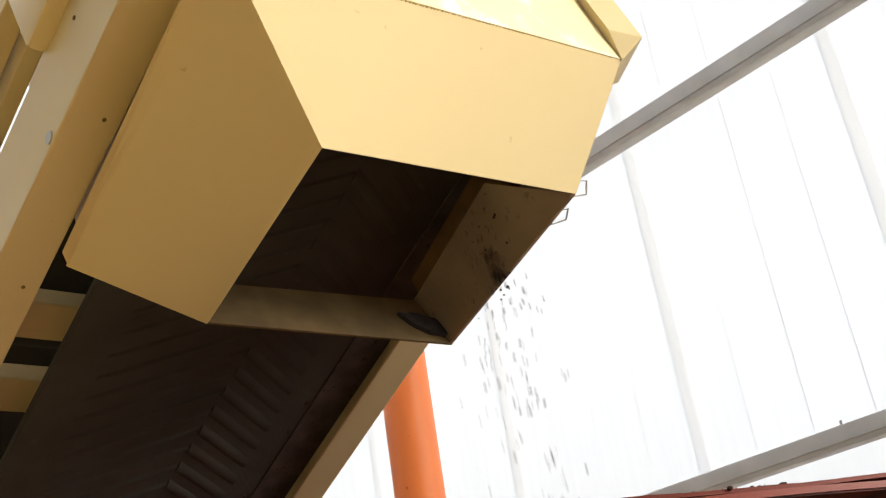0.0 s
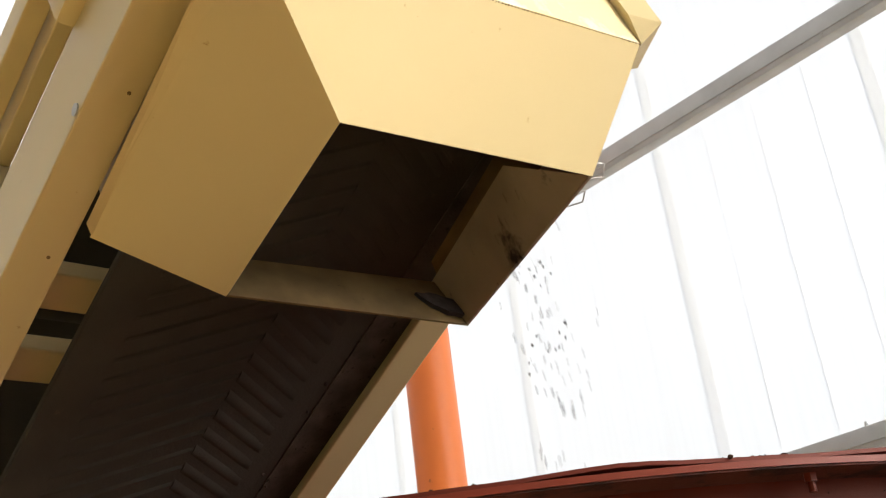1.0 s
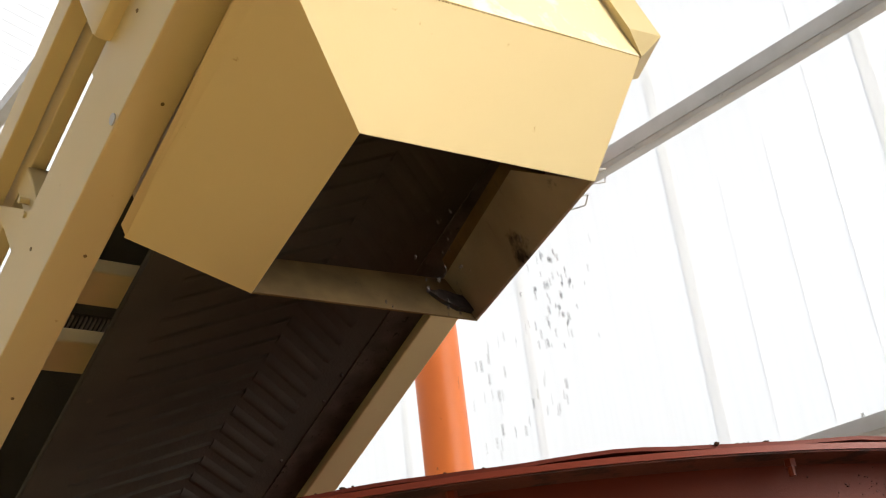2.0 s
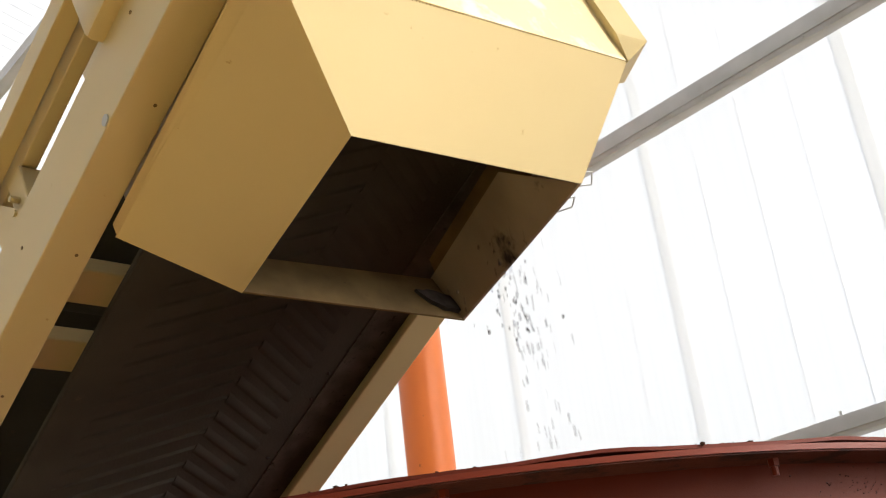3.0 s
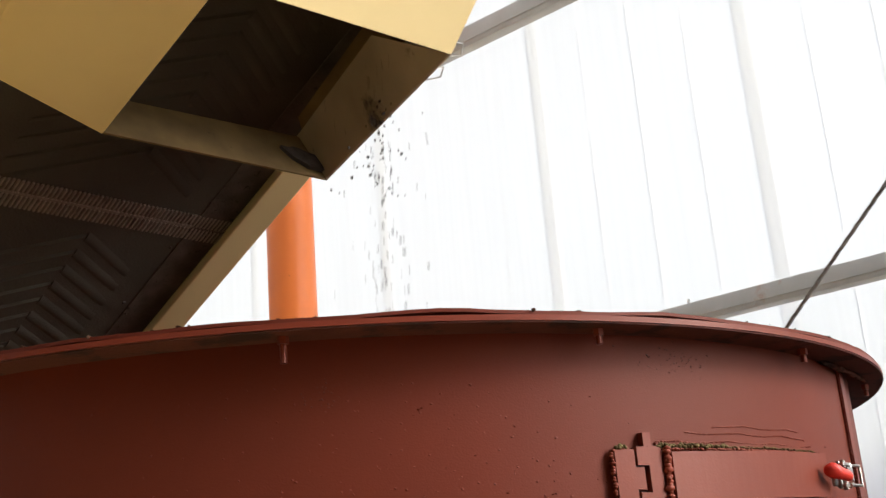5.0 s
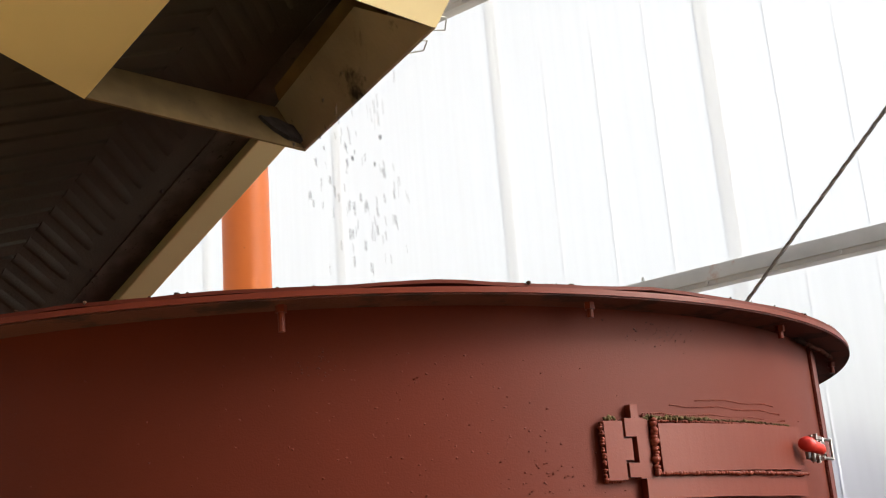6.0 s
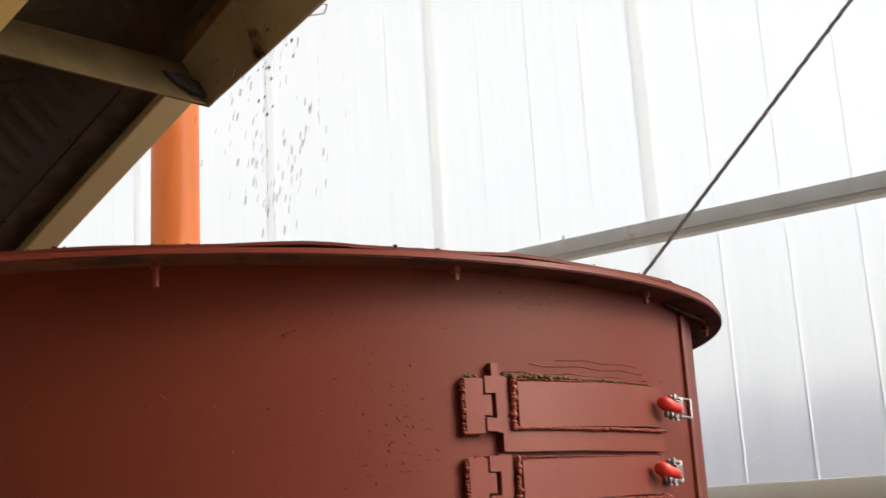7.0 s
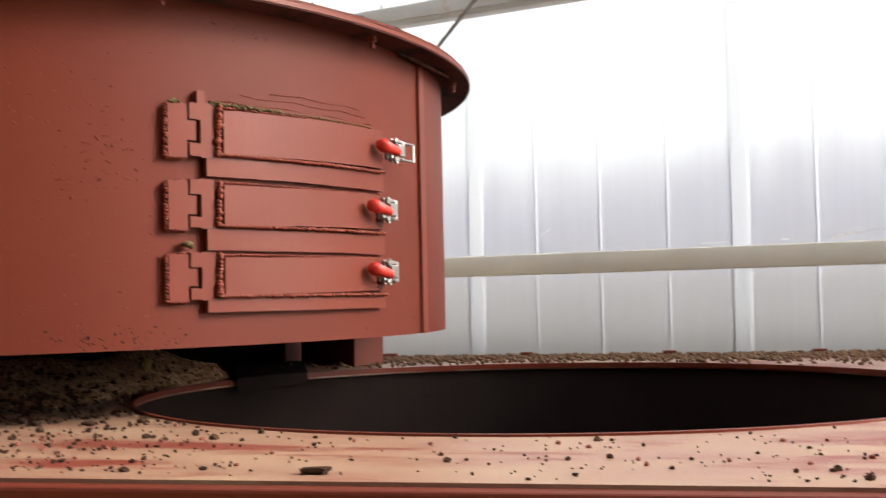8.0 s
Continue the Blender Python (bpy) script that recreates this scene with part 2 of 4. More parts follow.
def pebbles(spots, rng, name, material, parent=None, label="", uneven=0.3):
    """Many small crumbs as one mesh, from (place, size) pairs."""
    base = bmesh.new()
    bmesh.ops.create_icosphere(base, subdivisions=1, radius=1.0)
    unit = np.array([v.co[:] for v in base.verts])
    tris = np.array([[v.index for v in f.verts] for f in base.faces])
    base.free()
    verts, faces = [], []
    for i, (c, r) in enumerate(spots):
        k = np.array([rng.uniform(0.95 - uneven, 0.95 + uneven) for _ in range(len(unit))])[:, None]
        s = np.array([rng.uniform(0.7, 1.3), rng.uniform(0.7, 1.3), rng.uniform(0.6, 1.0)])
        verts.append(unit * k * s * r + np.array(c))
        faces.append(tris + i * len(unit))
    mesh = bpy.data.meshes.new(name)
    mesh.from_pydata(np.concatenate(verts).tolist(), [], np.concatenate(faces).tolist())
    mesh.materials.append(material)
    ob = new(name, mesh)
    ob.parent = parent
    if label:
        ob["label"] = label
    return ob


# ---- the greenhouse: ground, floor, walls of milky sheet, roof ----
WALL = pose(0, 0, 0, 0, 0, math.degrees(0.6971) + 90)   # x along the wall, y into the place, z up
WALL.translation = Vector((math.cos(0.6971), math.sin(0.6971), 0)) * 4.601
U0, U1, DEPTH, EAVE = -3.5, 15.0, 11.0, 6.6
SEAM, PITCH = 0.852, 1.19
# start of the unseen open bay, set by how much light it admits
BAY = 5.8

bm = bmesh.new()
bmesh.ops.create_grid(bm, x_segments=40, y_segments=40, size=400)
tagged(part("ground", bm, EARTH), "dry bare ground around the greenhouse", "ground", kind="structure").location.z = -0.03
# unseen floor that serves as a warm reflector under the machines
bm = block(bmesh.new(), U0 - 0.3, U1 + 0.3, -0.3, DEPTH + 0.3, -0.15, 0.0)
tagged(part("floor", bm, BOUNCE_FLOOR), "unseen floor, coloured pale straw to bounce warm light", "floor", kind="structure").matrix_world = WALL


def sheet_wall(name, m, length, height, start, rails, label):
    """A wall of milky sheets: joint strips at the seams, ribs between, and tubes along the inside."""
    wall = thing(name, m, label, "wall", "structure")
    strip = rib = None
    u = start
    while u < length + PITCH:
        a, b = max(u - PITCH, 0.0), min(u, length)
        if b > a:
            bm = bmesh.new()
            steps = 4
            for i in range(steps):
                x0, x1 = a + (b - a) * i / steps, a + (b - a) * (i + 1) / steps
                bm.faces.new([bm.verts.new(c) for c in ((x0, 0, 0), (x1, 0, 0), (x1, 0, height), (x0, 0, height))])
            panel = part("panel", bm, SHEET, wall)
            if panel.data.polygons[0].normal.y < 0:
                panel.data.flip_normals()
        if 0 < u < length:
            if strip is None:
                bm = bmesh.new()
                bm.faces.new([bm.verts.new(c) for c in ((-0.036, -0.004, 0), (0.036, -0.004, 0), (0.036, -0.004, height), (-0.036, -0.004, height))])
                strip = part("joint_strip", bm, PROFILE, wall, "pale translucent joint strip")
                strip.location.x = u
                bm = bmesh.new()
                bm.faces.new([bm.verts.new(c) for c in ((-0.0035, -0.004, 0), (0.0035, -0.004, 0), (0.0035, -0.004, height), (-0.0035, -0.004, height))])
                rib = part("rib", bm, RIB, wall)
                rib.location.x = u - PITCH / 4
            else:
                again(strip, Matrix.Translation((u, 0, 0)))
                again(rib, Matrix.Translation((u - PITCH / 4, 0, 0)))
            for k in (2, 3):
                if u - PITCH * k / 4 > 0:
                    again(rib, Matrix.Translation((u - PITCH * k / 4, 0, 0)))
        u += PITCH
    for z, h in rails:
        bm = bmesh.new()
        block(bm, 0, length, 0.014, 0.09, z, z + h, bevel=0.008)
        if z < 2.0:
            part("wall_tube", bm, PALE, wall, "pale painted square tube", smooth=True)
        else:
            rail = part("wall_tube", bm, STEEL, wall, "grey galvanised square tube", smooth=True)
            part("ridge", block(bmesh.new(), 0, length, 0.0895, 0.0945, z + 0.26 * h, z + 0.33 * h), STEEL, rail)
            screw = None
            for i in range(int(length / 0.595)):
                m = pose(0.3 + 0.595 * i, 0.0945, z + 0.16 * h, -90)
                if screw is None:
                    screw = part("screw", tube(bmesh.new(), (0, 0, -0.002), (0, 0, 0.006), 0.008, 6), STEEL, rail)
                    screw.matrix_basis = m
                else:
                    again(screw, m)
    return wall


def along(u, v, z, turn=0):
    return WALL @ pose(u, v, z, 0, 0, turn)


RAILS = ((1.535, 0.088), (2.695, 0.094), (4.530, 0.125))
# first wall runs past the machines; local x is turned so that it grows with the distance
north = sheet_wall("wall_north", along(U0, 0, 0), U1 - U0, EAVE, (SEAM - U0) % PITCH, RAILS, "tall greenhouse wall of milky translucent sheets with grey tubes")
# a stub on the middle tube, and pale marks just over the low one
part("stub", tube(bmesh.new(), (2.49 - U0, 0.05, 2.788), (2.49 - U0, 0.05, 2.815), 0.007, 8), STEEL, north)
mark_rng = random.Random(14)
for u, z, w, hgt, lean in ((0.44, 1.655, 0.13, 0.011, 0.10), (0.35, 1.668, 0.06, 0.007, 0.05), (0.68, 1.645, 0.035, 0.008, 0.0), (0.96, 1.642, 0.11, 0.006, 0.02), (1.70, 1.72, 0.05, 0.006, 0.5)):
    top_line = [(u - U0 + w * (k / 5 - 0.5), 0.0025, z + lean * w * (0.5 - k / 5) + hgt * mark_rng.uniform(0.2, 0.6) * (0.3 if k in (0, 5) else 1)) for k in range(6)]
    low_line = [(x, y, zz - hgt * mark_rng.uniform(0.3, 1.0)) for x, y, zz in reversed(top_line)]
    part("scuff", slab(bmesh.new(), top_line + low_line, 0.0015, (0, 1, 0)), PALE_MARK, north, "pale ragged mark")
# unseen plain walls added behind and at the far end, shaping the light
PLASTER = surface("grey_plaster", (0.11, 0.10, 0.09), (0.085, 0.08, 0.07), rough=0.9, scale=1.5, fine=50, bump=0.3)
sheet_wall("wall_far", along(U1, DEPTH, 3.6, 180), U1 - BAY, EAVE - 3.6, 0.7, ((0.0, 0.12),), "unseen milky sheets over an open bay added to let light in")
bm = block(bmesh.new(), U0, BAY, DEPTH, DEPTH + 0.2, 0, EAVE)
tagged(part("wall_south", bm, PLASTER), "unseen plain grey wall added to hold back light", "wall", kind="structure").matrix_world = WALL
# unseen too: its near edge limits the light through the entrance
bm = block(bmesh.new(), U0 - 0.2, U0, 3.2, DEPTH + 0.2, 0, EAVE)
tagged(part("wall_east", bm, PLASTER), "unseen plain grey wall added to narrow the light from the entrance", "wall", kind="structure").matrix_world = WALL
bm = block(bmesh.new(), U1, U1 + 0.2, 0.0, DEPTH, 0, EAVE)
tagged(part("wall_west", bm, PLASTER), "unseen plain grey end wall added against stray light", "wall", kind="structure").matrix_world = WALL

roof = thing("ceiling", along(U0, 0, EAVE), "pale corrugated translucent roof", "roof", "structure")
bm = bmesh.new()
count = int((U1 - U0) / 0.12)
for i in range(count):
    x0 = i * 0.12
    for a, b, za, zb in ((0, 0.07, 0, 0), (0.07, 0.085, 0, 0.004), (0.085, 0.105, 0.004, 0.004), (0.105, 0.12, 0.004, 0)):
        bm.faces.new([bm.verts.new(c) for c in ((x0 + a, 0, za), (x0 + b, 0, zb), (x0 + b, DEPTH / 2, zb + 1.4), (x0 + a, DEPTH / 2, za + 1.4))])
        bm.faces.new([bm.verts.new(c) for c in ((x0 + a, DEPTH / 2, za + 1.4), (x0 + b, DEPTH / 2, zb + 1.4), (x0 + b, DEPTH, zb), (x0 + a, DEPTH, za))])
part("roof_sheet", bm, ROOF_SHEET, roof)
bm = bmesh.new()
for y, z in ((0.05, -0.06), (1.76, 0.42), (3.7, 0.88), (DEPTH / 2, 1.3), (7.3, 0.88), (9.1, 0.42)):
    block(bm, 0, U1 - U0, y - 0.05, y + 0.05, z - 0.1, z)
part("purlin", bm, STEEL, roof)

# dull bluish brushwood that stands outside, behind the wall: upright stems of uneven height
rng = random.Random(5)
bm = bmesh.new()
for i in range(3000):
    x0 = U0 + rng.uniform(0, 13.0)
    v = -rng.uniform(0.7, 1.3)
    top = 1.91 + 0.08 * noise.noise((x0 * 0.8, 0, 0)) + rng.triangular(0, 0.3, 0.1)
    w = rng.uniform(0.006, 0.016)
    bm.faces.new([bm.verts.new(c) for c in ((x0, v, 0), (x0 + w, v, 0), (x0 + w * 0.8, v, top), (x0 + w * 0.2, v, top))])
block(bm, U0, U0 + 13, -1.5, -1.4, 0, 1.91)
bank = tagged(part("backdrop", bm, BLUE_BANK), "dull bluish upright growth outside the wall", "backdrop", kind="structure")
bank.matrix_world = WALL

# low bare bank that stands outside close to the wall
bm = bmesh.new()
steps = 90
rows = []
for i in range(steps + 1):
    x0 = U0 + 13.0 * i / steps
    top = 1.50 + 0.05 * noise.noise((x0 * 0.9, 7, 0))
    rows.append([bm.verts.new(c) for c in ((x0, -0.16, -0.02), (x0, -0.26, top), (x0, -0.55, top + 0.02), (x0, -0.68, -0.02))])
for p, q in zip(rows, rows[1:]):
    for k in range(3):
        bm.faces.new((p[k], p[k + 1], q[k + 1], q[k]))
tagged(part("earth_bank", bm, BANK), "low bare earth bank outside the wall", "bank", kind="structure").matrix_world = WALL

# ---- orange post ----
post = thing("orange_post", pose(0.133, 5.765, 0), "round orange painted steel post on the floor", "post")
bm = tube(bmesh.new(), (0, 0, 0), (0, 0, 6.5), 0.124, 48)
part("pole", bm, ORANGE, post, smooth=True)
bm = tube(bmesh.new(), (0, 0, 0), (0, 0, 0.02), 0.2, 32)
part("base_plate", bm, ORANGE, post)

# ---- wire rope ----
rope_low, rope_way = Vector((1.697, 3.501, 2.354)), Vector((0.063, -0.121, 0.104))
bm = bmesh.new()
low, high = rope_low - rope_way * (2.354 / 0.104), rope_low + rope_way * 43.0
for k in range(3):
    pts = []
    for i in range(401):
        c = low.lerp(high, i / 400)
        a = i * 1.1 + k * 2.094
        pts.append(c + Vector((math.cos(a), math.sin(a), 0)) * 0.0045)
    prev = None
    for i in range(0, 401):
        verts = [bm.verts.new(pts[i] + Vector((math.cos(b), math.sin(b), 0.0)) * 0.005) for b in (0, 1.57, 3.14, 4.71)]
        if prev:
            for j in range(4):
                bm.faces.new((prev[j], prev[(j + 1) % 4], verts[(j + 1) % 4], verts[j]))
        prev = verts
tagged(part("wire_rope", bm, CABLE), "taut dark twisted wire rope from floor to roof", "rope")

# ---- red machine base with a round opening ----
P_AXIS = math.degrees(math.atan2(-0.5291, 0.8486))
BASE = pose(0, 0, 0, 0, 0, P_AXIS)     # x along the base, y across it
BASE_Z, Q0, Q1, P0, P1 = 1.26, 1.027, 3.39, -2.7, 2.4
HOLE_P, HOLE_Q, HOLE_R = 0.117, 2.20, 0.80
base = thing("machine_base", BASE, "large worn red steel machine base with a round opening", "machine base")


def plate_with_hole(z0, z1, steps=96):
    bm = bmesh.new()
    tops = []
    for z in (z0, z1):
        inner, outer = [], []
        for i in range(steps):
            a = 2 * math.pi * i / steps
            c, s = math.cos(a), math.sin(a)
            inner.append(bm.verts.new((HOLE_P + HOLE_R * c, HOLE_Q + HOLE_R * s, z)))
            k = min(((P1 if c > 0 else P0) - HOLE_P) / c if abs(c) > 1e-6 else 1e9, ((Q1 if s > 0 else Q0) - HOLE_Q) / s if abs(s) > 1e-6 else 1e9)
            outer.append(bm.verts.new((HOLE_P + k * c, HOLE_Q + k * s, z)))
        tops.append((inner, outer))
    for i in range(steps):
        j = (i + 1) % steps
        (a, b), (c, d) = tops
        for q in ((a[i], a[j], b[j], b[i]), (c[i], c[j], d[j], d[i]), (a[i], a[j], c[j], c[i]), (b[i], b[j], d[j], d[i])):
            bm.faces.new(q)
    return bm


part("top_plate", plate_with_hole(BASE_Z - 0.012, BASE_Z), PLATE, base, "worn pinkish red top plate")
bm = ring(bmesh.new(), HOLE_R - 0.004, HOLE_R + 0.004, 0.012, 0.0235, 120, 163, 506)
rim = part("opening_rim", bm, RED_LIGHT, base)
rim.location = (HOLE_P, HOLE_Q, BASE_Z - 0.02)
for x0, x1, y0, y1 in ((P0, P1, Q0, Q0 + 0.012), (P0, P1, Q1 - 0.012, Q1), (P0, P0 + 0.012, Q0 + 0.012, Q1 - 0.012), (P1 - 0.012, P1, Q0 + 0.012, Q1 - 0.012)):
    part("side_panel", block(bmesh.new(), x0, x1, y0, y1, 0.0, BASE_Z - 0.012), RED, base)
part("front_lip", block(bmesh.new(), P0, P1, Q0 - 0.03, Q0, BASE_Z - 0.035, BASE_Z - 0.004, bevel=0.004), RED, base)
# added black ring and floor that paint the opening's deep shade
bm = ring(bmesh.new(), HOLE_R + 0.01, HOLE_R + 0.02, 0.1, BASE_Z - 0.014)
lining = part("well_lining", bm, BLACK, base, "black lining put in for the dark depth of the opening")
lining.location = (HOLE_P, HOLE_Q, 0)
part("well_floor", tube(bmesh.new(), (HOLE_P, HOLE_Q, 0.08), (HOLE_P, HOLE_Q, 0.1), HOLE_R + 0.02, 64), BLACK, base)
part("bottom", block(bmesh.new(), P0 + 0.012, P1 - 0.012, Q0 + 0.012, Q1 - 0.012, 0.01, 0.03), RED, base)

# added black plate: paints the darkness of the gap beside the opening
part("slot", slab(bmesh.new(), [(-0.630, 2.434, BASE_Z - 0.022), (-0.530, 2.642, BASE_Z - 0.022), (-0.719, 3.17, BASE_Z - 0.022), (-0.949, 3.20, BASE_Z - 0.022)], 0.029, (0, 0, 1)), BLACK, base, "black plate put in for the dark gap beside the opening")

# ---- red drum ----
DX, DY, DR, DF, DTOP, DLOW = 0.173, 2.596, 1.0935, 1.1605, 1.9355, 1.372
drum = thing("steel_drum", pose(DX, DY, 0), "large round red painted steel drum with three hatches", "drum")


def on_drum(angle, z, out=0.0):
    """x along the wall to the right as seen from outside, y outward, z up."""
    a = radians(angle)
    return pose((DR + out) * math.cos(a), (DR + out) * math.sin(a), z, 0, 0, angle - 90) @ Matrix.Scale(1, 4)


bm = ring(bmesh.new(), DR - 0.008, DR, DLOW, DTOP - 0.014, 192)
part("shell", bm, RED, drum, smooth=True)
bm = tube(bmesh.new(), (0, 0, DLOW + 0.003), (0, 0, DLOW + 0.012), DR - 0.009, 96)
part("drum_floor", bm, RED, drum)
bm = ring(bmesh.new(), DR - 0.03, DF, DTOP - 0.014, DTOP - 0.006, 192)
part("flange", bm, RED_LIGHT, drum, "flat projecting red rim", smooth=True)
bm = ring(bmesh.new(), DR - 0.02, DF - 0.004, DTOP - 0.005, DTOP, 192)
for v in bm.verts:
    a = math.degrees(math.atan2(v.co.y, v.co.x))
    if v.co.xy.length > DR + 0.03:
        v.co.z += 0.007 * max(0.0, noise.noise((a * 0.11, 5, 0)) + 0.15) + 0.0012 * noise.noise((a * 0.7, 2, 0))
        v.co.xy *= 1 + 0.0016 * noise.noise((a * 0.35, 9, 0))
part("gasket", bm, RED, drum, "thin second rim layer", smooth=True)



def bead(points, r, rng, name, material, parent, step=0.0046, label="", uneven=0.1):
    """A lumpy weld bead along a line."""
    spots = []
    for p, q in zip(points, points[1:]):
        p, q = Vector(p), Vector(q)
        n = max(int((q - p).length / step), 1)
        for i in range(n):
            c = p.lerp(q, (i + rng.uniform(0.25, 0.75)) / n)
            spots.append((tuple(c + Vector((rng.gauss(0, 1), rng.gauss(0, 1), rng.gauss(0, 1))) * r * (0.02 + uneven)), r * rng.uniform(0.9, 1.2)))
    ob = pebbles(spots, rng, name, material, parent, label, uneven)
    for p in ob.data.polygons:
        p.use_smooth = True
    return ob


def at_drum(angle, z, out=0.0):
    a = radians(angle)
    return Vector(((DR + out) * math.cos(a), (DR + out) * math.sin(a), z))


def arc_plate(name, a0, a1, z0, z1, out, material, parent, under=0.002, label="", steps=14, tilt=0.0):
    bm = ring(bmesh.new(), DR - under, DR + out, z0, z1, steps, a0, a1)
    mid = (a0 + a1) / 2
    for v in bm.verts:
        a = math.degrees(math.atan2(v.co.y, v.co.x))
        v.co.z += tilt * (a - mid)
        if abs(v.co.xy.length - DR - out) < 1e-4:
            v.co.z += 0.0012 * noise.noise((a * 0.8, v.co.z * 40, 0))
    return part(name, bm, material, parent, label)


rng = random.Random(11)
# bolts under the rim: short ones, and every other one a long stud
bolts = {}
for i in range(15):
    a = -96.7 if i == 14 else -74 + 24 * i - (0.9 if i % 2 else 0)
    m = pose(1.125 * math.cos(radians(a)), 1.125 * math.sin(radians(a)), DTOP - 0.0165, 0, 0, a)
    stud = 0.026 if i in (0, 14, 5, 9) and i else 0.012
    if stud not in bolts:
        bm = bmesh.new()
        tube(bm, (0, 0, -0.010), (0, 0, 0), 0.008, 6)
        tube(bm, (0, 0, -0.010 - stud), (0, 0, -0.010), 0.0048, 10)
        bolts[stud] = part("bolt", bm, RED_LIGHT, drum)
        bolts[stud].matrix_basis = m
    else:
        again(bolts[stud], m)
# upright joint of the shell, with its weld
arc_plate("seam_strip", -37.9, -36.2, DLOW, DTOP - 0.016, 0.006, RED_LIGHT, drum, steps=4)
bead([at_drum(-38.0, DLOW + 0.005, 0.003), at_drum(-38.0, DTOP - 0.02, 0.003)], 0.0018, rng, "weld", WELD, drum)
# dark underside: soot, and the rim's own shade put into the colour
part("flange_underside", ring(bmesh.new(), DR + 0.001, DF - 0.002, DTOP - 0.0165, DTOP - 0.0145, 192), SOOT_SHADE, drum, "sooty underside of the rim with shade in its colour", smooth=True)
bead([at_drum(-44, DTOP - 0.02, 0.012), at_drum(-36, DTOP - 0.022, 0.02), at_drum(-30, DTOP - 0.02, 0.03)], 0.006, rng, "caked_dirt", SOOT_SHADE, drum, step=0.006)


def latch(parent, angle, z, bail):
    m = on_drum(angle, z, 0.022)
    body = bmesh.new()
    # x runs along the wall towards growing angle after a half turn, so that the bail points to the joint strip
    block(body, -0.034, 0.000, -0.002, 0.004, -0.017, 0.017, m, 0.001)
    block(body, -0.030, -0.004, 0.004, 0.020, -0.020, -0.014, m, 0.001)
    block(body, -0.030, -0.004, 0.004, 0.020, 0.014, 0.020, m, 0.001)
    tube(body, (-0.016, 0.014, -0.024), (-0.016, 0.014, 0.024), 0.004, 10, m)
    tube(body, (-0.005, 0.010, -0.022), (-0.005, 0.010, 0.022), 0.0035, 10, m)
    block(body, -0.036, -0.014, 0.018, 0.022, -0.010, 0.012, m, 0.001)
    tube(body, (-0.036, 0.016, 0.009), (-0.036, 0.016, 0.019), 0.0045, 8, m)
    tube(body, (-0.020, 0.020, -0.018), (-0.034, 0.018, -0.014), 0.0035, 8, m)
    for zz in (-0.016, 0.016):
        tube(body, (-0.025, 0.004, zz), (-0.025, 0.009, zz), 0.005, 6, m)
    lb = part("latch", body, CHROME, parent, "small zinc toggle latch")
    grip = bmesh.new()
    line = [(0.0425, 0.012, 0.006, 0.005), (0.0400, 0.0135, 0.0055, 0.0100), (0.034, 0.016, 0.005, 0.0128), (0.027, 0.019, 0.003, 0.0120), (0.016, 0.0225, 0.0, 0.0096), (0.004, 0.026, -0.003, 0.0094), (0.0, 0.0265, -0.004, 0.0085)]
    rows = []
    for x, y, zz, r in line:
        rows.append([grip.verts.new(m @ Vector((x, y + r * math.cos(k * math.pi / 8), zz + r * math.sin(k * math.pi / 8)))) for k in range(16)])
    for p, q in zip(rows, rows[1:]):
        for k in range(16):
            grip.faces.new((p[k], p[(k + 1) % 16], q[(k + 1) % 16], q[k]))
    grip.faces.new(rows[0])
    grip.faces.new(rows[-1])
    part("latch_handle", grip, GRIP, parent, "red vinyl grip", smooth=True)
    wire = bmesh.new()
    reach = -0.074 if bail else -0.038
    for zz in (-0.016, 0.016):
        tube(wire, (-0.010, 0.016, zz), (reach, 0.018, zz), 0.0026, 8, m)
    tube(wire, (reach, 0.018, -0.018), (reach, 0.018, 0.018), 0.0026, 8, m)
    part("latch_bail", wire, CHROME, parent, "bent wire bail")


